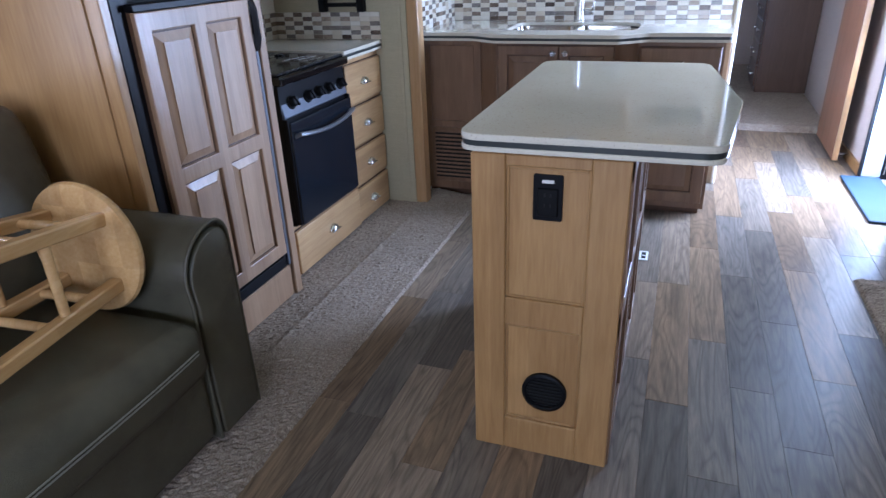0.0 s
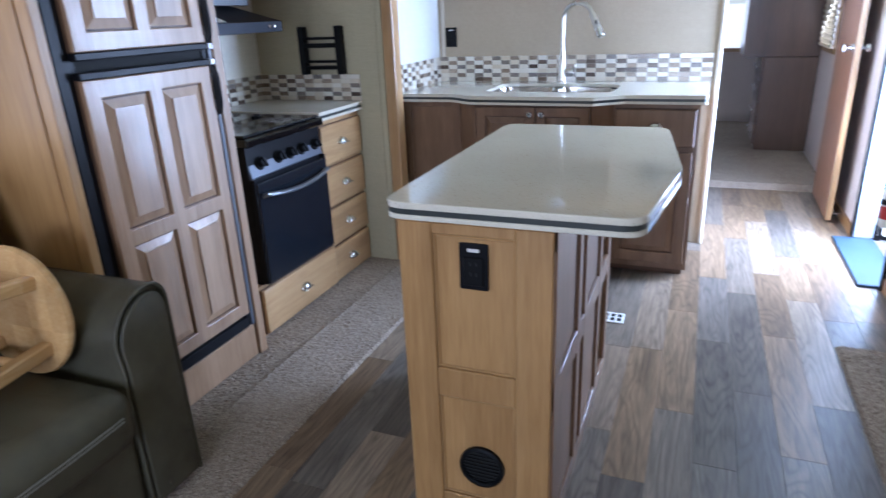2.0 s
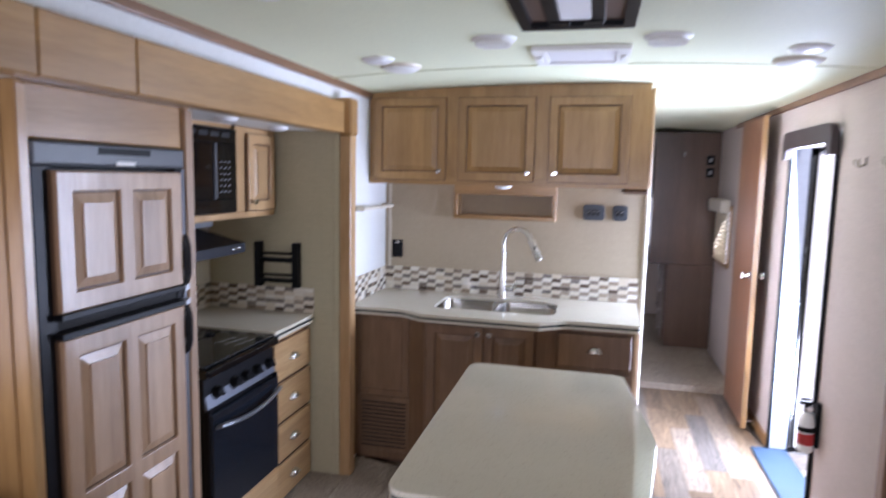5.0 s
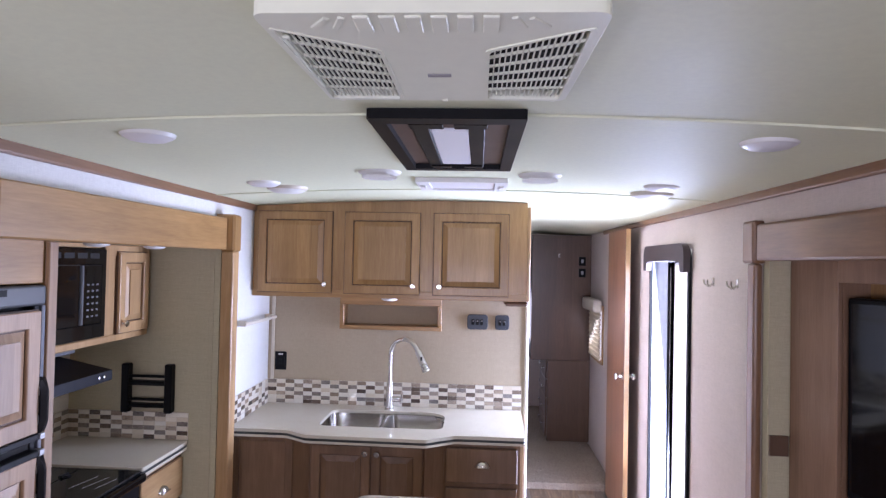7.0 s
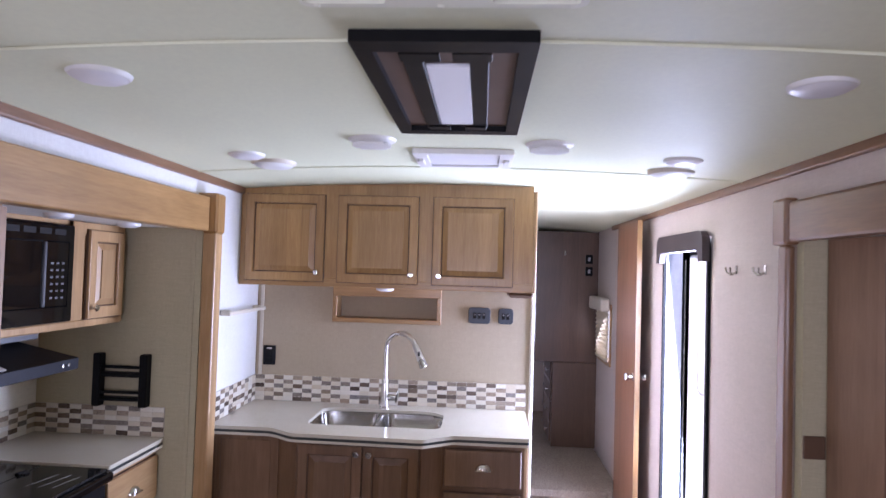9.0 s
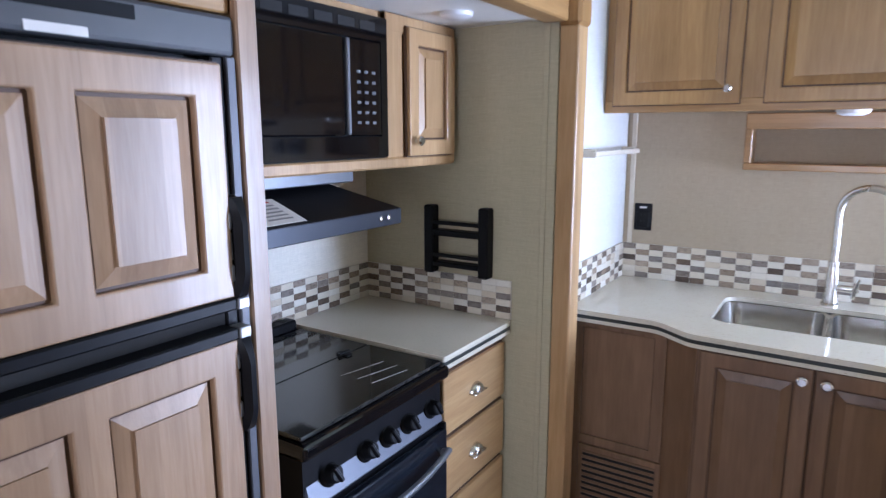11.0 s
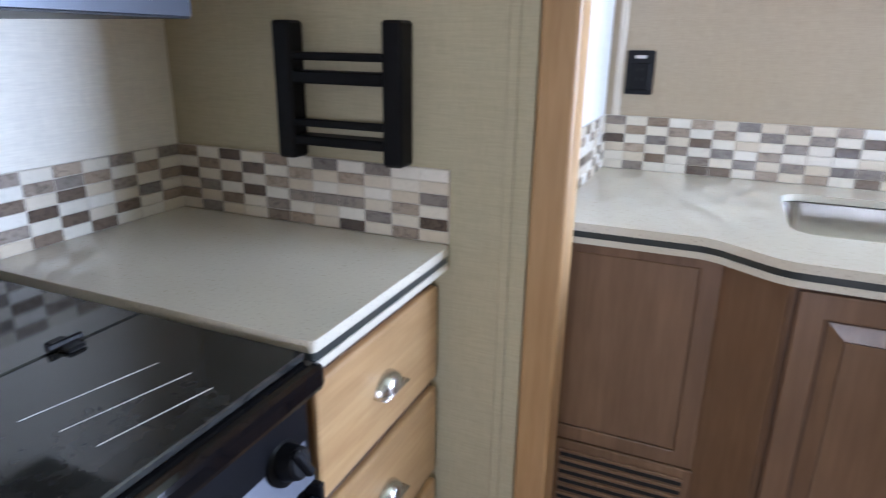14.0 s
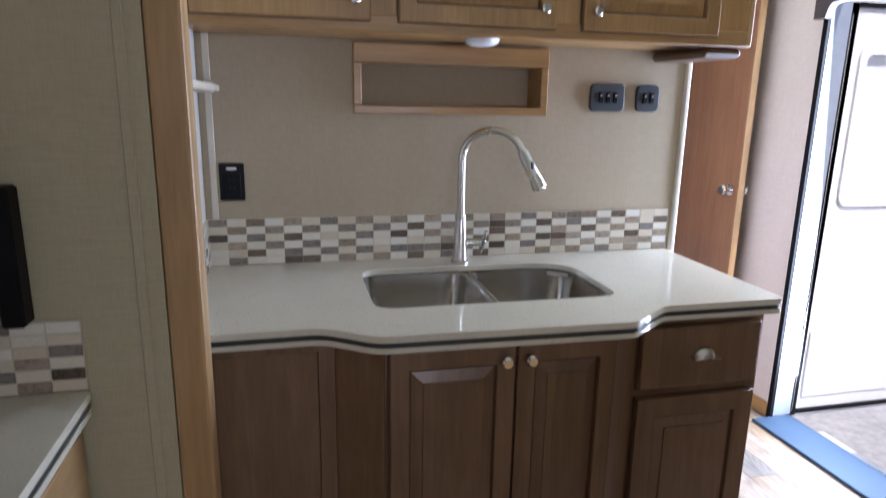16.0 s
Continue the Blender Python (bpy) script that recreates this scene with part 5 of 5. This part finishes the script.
# ---- ceiling fittings ----
IVORY = plain("ivory_plastic", (0.80, 0.815, 0.67), 0.42, var=0.04)
ac = thing("air_conditioner", -0.115, 1.1, 2.2, "white ceiling air conditioner shroud with two louvred grilles", "air conditioner")
ax0, ax1, ay0, ay1, az = -0.352, 0.143, 0.866, 1.328, 2.200
gy0, gy1, gs = 0.922, 1.306, 0.098
GRILLES = [[(-0.330, gy0), (-0.196, gy0 + gs), (-0.196, gy1), (-0.338, gy1)], [(-0.021, gy0 + gs), (0.124, gy0), (0.122, gy1), (-0.021, gy1)]]
bm = slab(bmesh.new(), rounded([(ax0, ay0), (ax1, ay0), (ax1 - 0.006, ay1), (ax0 + 0.006, ay1)], 0.025), az, 2.2235, [rounded(g, 0.012) for g in GRILLES], ease=0.007)
part("shroud", bm, IVORY, ac)
for g in GRILLES:
    lo_x, hi_x = min(p[0] for p in g), max(p[0] for p in g)
    part("grille_back", slab(bmesh.new(), g, 2.2175, 2.2195), LOUVER, ac)

    def near(x):
        """Where the slanted front edge of the opening lies at x."""
        k = (x - g[0][0]) / (g[1][0] - g[0][0])
        return g[0][1] + (g[1][1] - g[0][1]) * min(1, max(0, k))

    part("grille_rim", slab(bmesh.new(), rounded([(lo_x - 0.006, near(lo_x) - 0.006), (hi_x + 0.006, near(hi_x) - 0.006), (hi_x + 0.006, gy1 + 0.006), (lo_x - 0.006, gy1 + 0.006)], 0.012), az - 0.0025, az + 0.0005,
                            [rounded([(lo_x + 0.001, near(lo_x) + 0.001), (hi_x - 0.001, near(hi_x) + 0.001), (hi_x - 0.001, gy1 - 0.001), (lo_x + 0.001, gy1 - 0.001)], 0.012)]), IVORY, ac)
    for i in range(1, 6):
        drop = i / 6
        ya, yb = near(lo_x) + (gy1 - near(lo_x)) * drop, near(hi_x) + (gy1 - near(hi_x)) * drop
        bm = bmesh.new()
        va = [bm.verts.new(p) for p in ((lo_x, ya - 0.003, az + 0.003), (hi_x, yb - 0.003, az + 0.003), (hi_x, yb + 0.003, az + 0.003), (lo_x, ya + 0.003, az + 0.003))]
        vb = [bm.verts.new(v.co + Vector((0, 0, 0.004))) for v in va]
        bm.faces.new(va), bm.faces.new(vb[::-1])
        for j in range(4):
            bm.faces.new((va[j], vb[j], vb[(j + 1) % 4], va[(j + 1) % 4]))
        part("grille_bar", bm, IVORY, ac)
    for i in range(1, 16):
        x = lo_x + (hi_x - lo_x) * i / 16
        part("grille_rib", one_box(x - 0.0012, x + 0.0012, near(x), gy1, az + 0.003, az + 0.0065), IVORY, ac)
for i in range(6):
    x = -0.200 + i * 0.036
    part("outlet_fin", one_box(x - 0.0115, x + 0.0115, ay0 + 0.008, ay0 + 0.066, az - 0.004, az + 0.001, 0.0015), IVORY, ac)
for x, turn in ((-0.262, 38), (-0.235, 22), (0.020, -22), (0.048, -38)):
    part("outlet_fin", one_box(-0.005, 0.005, -0.022, 0.022, az - 0.003, az + 0.001, 0.0015, pose(x, ay0 + 0.034, 0, 0, 0, turn)), IVORY, ac)
part("badge", one_box(-0.129, -0.087, 1.143, 1.157, az - 0.002, az + 0.0005, 0.0005), GREYBAR, ac, "small grey badge")
for x, y in ((-0.327, 0.955), (-0.318, 1.315), (0.112, 1.315), (-0.107, 1.318)):
    part("clip", one_box(x - 0.006, x + 0.006, y - 0.005, y + 0.005, az - 0.004, az + 0.001, 0.002), IVORY, ac)

sk = thing("ceiling_light_panel", -0.115, 1.93, 2.2, "black-framed ceiling panel with brown slats and a bright lens", "ceiling fixture")
zc = 2.2195
part("frame", slab(bmesh.new(), rounded([(-0.300, 1.474), (0.074, 1.474), (0.074, 2.304), (-0.300, 2.304)], 0.006), zc - 0.024, zc, [rounded([(-0.262, 1.535), (0.036, 1.535), (0.036, 2.255), (-0.262, 2.255)], 0.003)], ease=0.004), BLACK, sk)
part("back", one_box(-0.263, 0.037, 1.53, 2.26, zc - 0.006, zc - 0.002), BROWNVENT, sk, "brown woven infill")
for x0, x1 in ((-0.210, -0.164), (-0.065, -0.022)):
    part("rail", one_box(x0, x1, 1.536, 2.254, zc - 0.018, zc - 0.0065, 0.003), BLACK, sk)
lens_m, lnt, lb_ = shader("lit_diffuser", 0.4)
lb_.inputs["Base Color"].default_value = (0.8, 0.82, 0.86, 1)
lb_.inputs["Emission Color"].default_value = (0.85, 0.9, 1, 1)
lb_.inputs["Emission Strength"].default_value = 0.06
part("lens", one_box(-0.1635, -0.0655, 1.65, 2.20, zc - 0.016, zc - 0.0065, 0.003), lens_m, sk, "milky daylight lens")
for x0, x1 in ((-0.212, -0.125), (-0.100, -0.016)):
    part("end_clip", one_box(x0, x1, 1.548, 1.60, zc - 0.0225, zc - 0.0185, 0.002), BLACK, sk)
    part("end_clip", one_box(x0 + 0.01, x1 - 0.01, 2.205, 2.25, zc - 0.0225, zc - 0.0185, 0.002), BLACK, sk)


def round_fitting(name, x, y, r, h, material, label, category, group, rim=None):
    z = arch(x)
    t = thing(name, x, y, z, label, category, group)
    mm = Matrix.Translation((x, y, z + 0.002))
    part("rim", lathe(bmesh.new(), [(r * 0.93, -h * 0.5), (r, -h * 0.3), (r * 1.03, 0)], mm, 32), rim or WHITE, t)
    part("cover", lathe(bmesh.new(), [(r * 0.30, -h), (r * 0.70, -h * 0.86), (r * 0.90, -h * 0.52)], mm, 32), material, t, smooth=60)
    return t


for x, y in ((-0.955, 1.72), (0.735, 1.75), (-0.99, 2.76), (0.73, 2.73)):
    round_fitting("ceiling_light", x, y, 0.072, 0.022, LAMPGLASS, "round white flush ceiling light, switched off", "light", "round ceiling lights")
for x, y in ((-0.945, 2.96), (0.76, 2.99)):
    round_fitting("ceiling_speaker", x, y, 0.095, 0.030, WHITE, "round white ceiling speaker", "speaker", "ceiling speakers", OFFWHITE)
for x, y in ((-0.435, 2.52), (0.205, 2.56)):
    t = round_fitting("ceiling_vent", x, y, 0.085, 0.022, WHITE, "round white ceiling air vent", "vent", "round ceiling vents")
    for i in range(-2, 3):
        w = math.sqrt(0.07 ** 2 - (i * 0.025) ** 2)
        part("louvre", one_box(x - w, x + w, y + i * 0.025 - 0.004, y + i * 0.025 + 0.004, arch(x) - 0.027, arch(x) - 0.018, 0.001), WHITE, t)
round_fitting("ceiling_light", 0.72, 3.75, 0.072, 0.022, LAMPGLASS, "round white flush ceiling light, switched off", "light", "round ceiling lights")
rv = thing("return_air_vent", -0.11, 2.83, 2.2, "white rectangular ceiling return vent", "vent")
z = arch(-0.11)
part("frame", slab(bmesh.new(), rounded([(-0.31, 2.68), (0.085, 2.68), (0.085, 3.02), (-0.31, 3.02)], 0.01), z - 0.020, z, [rounded([(-0.255, 2.72), (0.03, 2.72), (0.03, 2.98), (-0.255, 2.98)], 0.004)], ease=0.005), WHITE, rv)
part("panel", one_box(-0.254, 0.029, 2.721, 2.979, z - 0.012, z - 0.004, 0.002), LAMPGLASS, rv)
for x in (-0.285, 0.06):
    part("latch", one_box(x - 0.012, x + 0.012, 2.80, 2.90, z - 0.028, z - 0.0205, 0.003), WHITE, rv)
for x, y in ((-1.53, 2.42), (-1.55, 2.90)):
    t = thing("puck_light", x, y, 1.915, "white puck light under the slide-out ceiling", "light", "puck lights")
    part("cover", lathe(bmesh.new(), [(0.030, 1.897), (0.046, 1.904), (0.050, 1.916)], Matrix.Translation((x, y, 0)), 28), LAMPGLASS, t)

# ---- right side ----
tvc = thing("entertainment_cabinet", 1.4, 2.2, 0, "brown wooden entertainment cabinet with a recessed television bay", "cabinet")
tm = face(1.205, 2.612, 0.03, -76)
part("panel", one_box(0, 0.235, 0, 1.878, -0.02, 0, 0.002, tm), WALNUT, tvc)
part("panel", one_box(0.235, 1.35, 1.79, 1.878, -0.02, 0.0, 0.002, tm), WALNUT, tvc)
part("lower_panel", one_box(0.235, 1.35, 0, 0.90, -0.02, 0.0, 0.002, tm), WALNUT, tvc)
part("bay_back", one_box(0.10, 1.35, 0.88, 1.81, -0.16, -0.14, 0, tm), MAPLE, tvc)
part("bay_side", one_box(0.215, 0.234, 0.90, 1.79, -0.139, -0.021, 0, tm), WALNUT, tvc)
part("far_panel", one_box(1.35, 1.45, 0, 1.878, -0.02, 0, 0.002, tm), MAPLE, tvc)
tv = thing("television", 1.4, 1.9, 1.0, "flat black television in the entertainment cabinet", "television")
part("bezel", one_box(0.24, 1.26, 1.02, 1.735, -0.10, -0.035, 0.006, tm), BLACK, tv)
part("screen", one_box(0.260, 1.24, 1.05, 1.717, -0.034, -0.032, 0, tm), GLASSBLACK, tv)
part("bracket", one_box(0.55, 0.85, 1.25, 1.5, -0.139, -0.101, 0, tm), BLACK, tv)
for y in (3.20, 2.91):
    hk = thing("coat_hook", XR, y, 1.79, "small double nickel coat hook on the wall", "hook", "coat hooks")
    part("plate", one_box(XR - 0.005, XR - 0.0005, y - 0.009, y + 0.009, 1.775, 1.815, 0.002), NICKEL, hk)
    for s in (-1, 1):
        part("prong", tube(bmesh.new(), [(XR - 0.004, y, 1.785), (XR - 0.025, y + s * 0.012, 1.772), (XR - 0.038, y + s * 0.022, 1.785), (XR - 0.040, y + s * 0.026, 1.805)], 0.004, 8), NICKEL, hk)
fe = thing("fire_extinguisher", 1.07, 3.47, 0.34, "white fire extinguisher with a red label in a black bracket", "fire extinguisher")
em = Matrix.Translation((1.062, 3.475, 0))
part("cylinder", lathe(bmesh.new(), [(0.028, 0.342), (0.038, 0.352), (0.038, 0.50), (0.030, 0.535), (0.014, 0.552)], em, 28), WHITE, fe)
part("label", lathe(bmesh.new(), [(0.0385, 0.385), (0.0385, 0.445)], em, 28), RED, fe, "red printed label")
part("strap", lathe(bmesh.new(), [(0.0395, 0.452), (0.0395, 0.478)], em, 28), BLACK, fe, "black strap")
part("valve", lathe(bmesh.new(), [(0.016, 0.552), (0.018, 0.575), (0.014, 0.592)], em, 16), BLACK, fe)
part("lever", one_box(1.02, 1.085, 3.465, 3.485, 0.588, 0.604, 0.004), BLACK, fe)
part("lever", one_box(1.028, 1.075, 3.467, 3.483, 0.610, 0.622, 0.004), BLACK, fe)
part("gauge", lathe(bmesh.new(), [(0.014, 0), (0.014, 0.012)], face(1.062, 3.458, 0.572, "+x"), 16), CHROME, fe)
part("bracket", one_box(1.100, 1.1195, 3.455, 3.495, 0.37, 0.60, 0.003), BLACK, fe)

# corridor door, folded back against the wall
cd = thing("door_corridor", 1.02, 5.24, 0, "open chestnut-brown interior door with chrome knobs", "door", kind="structure")
lm2 = face(1.02, 5.25, 0.02, -91)
part("leaf", one_box(0, 0.66, 0.0, 2.11, -0.034, 0, 0.003, lm2), wood("reddish_veneer", (0.21, 0.092, 0.043), (0.27, 0.126, 0.063), (0.33, 0.165, 0.088)), cd)
part("edge_strip", one_box(0.6605, 0.663, 0.0, 2.11, -0.033, -0.001, 0, lm2), PALE, cd, "pale edge strip")
for s, z in ((1, 0.0), (-1, -0.034)):
    km = lm2 @ Matrix.Translation((0.605, 1.05, z)) @ pose(0, 0, 0, 0 if s > 0 else 180, 0, 0)
    part("door_knob", lathe(bmesh.new(), [(0.028, 0), (0.028, 0.005), (0.010, 0.008), (0.010, 0.026), (0.024, 0.034), (0.027, 0.046), (0.020, 0.056)], km, 24), CHROME, cd, "round chrome door knob")
part("door_stop", tube(bmesh.new(), [(1.06, 4.66, 0.045), (1.118, 4.66, 0.045)], [0.012, 0.008], 10), CHROME, cd, "chrome door stop")

# bedroom wardrobe and dresser
UMBER = wood("umber_veneer", (0.085, 0.044, 0.024), (0.115, 0.062, 0.035), (0.145, 0.082, 0.048))
wd = thing("wardrobe", 0.85, 6.9, 0.05, "brown wooden wardrobe above a dresser with chrome-knobbed drawers", "wardrobe")
part("upper_body", one_box(0.515, XR - 0.002, 6.60, 7.25, 0.88, 2.17, 0.003), UMBER, wd)
part("lower_body", one_box(0.69, XR - 0.002, 6.60, 7.25, 0.05, 0.878, 0.003), UMBER, wd)
m = face(0.689, 7.24, 0.05, "-y")
for i in range(4):
    d = part("drawer_front", one_box(0.01, 0.62, 0.05 + i * 0.195, 0.235 + i * 0.195, 0, 0.018, 0.004, m), UMBER, wd)
    for a in (0.16, 0.47):
        knob(d, m, a, 0.142 + i * 0.195, 0.018, 0.018)
for z in (1.90, 1.78):
    t = thing("thermostat" if z > 1.85 else "light_switch", 1.03, 6.60, z, "small black wall control on the wardrobe side", "switch", "bedroom controls")
    m = face(1.025, 6.5995, z, "+x")
    part("plate", slab(bmesh.new(), rounded([(-0.035, -0.045), (0.035, -0.045), (0.035, 0.045), (-0.035, 0.045)], 0.006), 0, 0.012, (), m, 0.002), BLACK, t)
    part("button", one_box(-0.012, 0.012, -0.018, 0.018, 0.012, 0.017, 0.002, m), GREYBAR, t)
hk = thing("coat_hook", 0.79, 6.6, 1.95, "small nickel hook on the wardrobe side", "hook", "coat hooks")
part("plate", one_box(0.782, 0.798, 6.594, 6.6025, 1.935, 1.975, 0.002), NICKEL, hk)
part("prong", tube(bmesh.new(), [(0.79, 6.595, 1.945), (0.79, 6.565, 1.935), (0.79, 6.555, 1.955)], 0.005, 8), NICKEL, hk)


# ---- tiles and planks ----
TW, GAP = 0.0575, 0.0014
tile_meshes = {}


def tile_mesh(w, h, material):
    key = (round(w, 4), h, material.name)
    if key not in tile_meshes:
        tile_meshes[key] = mesh_of("tile", one_box(0, w - GAP, 0, h - GAP, 0, 0.005, 0.0012), material)
    return tile_meshes[key]


def backsplash(name, m, length, h, label, rows=6, flip=0):
    t = thing(name, *m.translation, label, "backsplash")
    part("grout_bed", one_box(0, length, 0, rows * h, 0.0003, 0.0060, 0, m), GROUT, t, smooth=None)
    n = round(length / TW)
    w = length / n
    rng = random.Random(7)
    inv = t.matrix_basis.inverted()
    for r in range(rows):
        for c in range(n):
            pale = (r + c + flip) % 2 == 0
            if rng.random() < 0.06:
                pale = not pale
            o = new("tile", tile_mesh(w, h, TILE_LIGHT if pale else TILE_DARK))
            o.parent = t
            o.matrix_parent_inverse = inv
            o.matrix_basis = m @ Matrix.Translation((c * w + GAP / 2, r * h + GAP / 2, 0.0025 + rng.uniform(0, 0.0006)))
    return t


backsplash("sink_backsplash", face(XL + 0.004, SY - 0.0005, 0.9515, "+x"), 1.606, 0.0248, "mosaic of cream and brown marble tiles behind the sink")
backsplash("side_backsplash", face(XL + 0.0005, 3.37, 0.9515, "+y"), 0.62, 0.0248, "mosaic of cream and brown tiles on the side wall")
backsplash("end_backsplash", face(-2.108, 3.1495, 0.9425, "+x"), 0.628, 0.0225, "mosaic of cream and brown tiles on the slide-out end wall")
backsplash("stove_backsplash", face(-2.1095, 2.06, 0.9425, "+y"), 1.085, 0.0225, "mosaic of cream and brown tiles behind the stove")

PW, PG = 0.131, 0.0005
plank_meshes = {}
rng = random.Random(3)
inv = floor.matrix_basis.inverted()
x, col = -1.16, 0
while x < XR + 0.05:
    w = min(PW, XR + 0.055 - x)
    y = Y0 - rng.uniform(0, 0.8)
    while y < 5.34:
        ln = rng.choice((0.60, 0.72, 0.84, 0.92))
        y_a, y_b = max(y, Y0), min(y + ln, 5.345)
        if y_b - y_a > 0.03:
            key = (round(w, 3), round(y_b - y_a, 3))
            if key not in plank_meshes:
                plank_meshes[key] = mesh_of("plank", one_box(PG, w, PG, y_b - y_a, -0.004, 0, 0.0008), PLANK)
            o = new("plank", plank_meshes[key])
            o.parent = floor
            o.matrix_parent_inverse = inv
            o.matrix_basis = Matrix.Translation((x, y_a, 0))
        y += ln
    x += PW
    col += 1
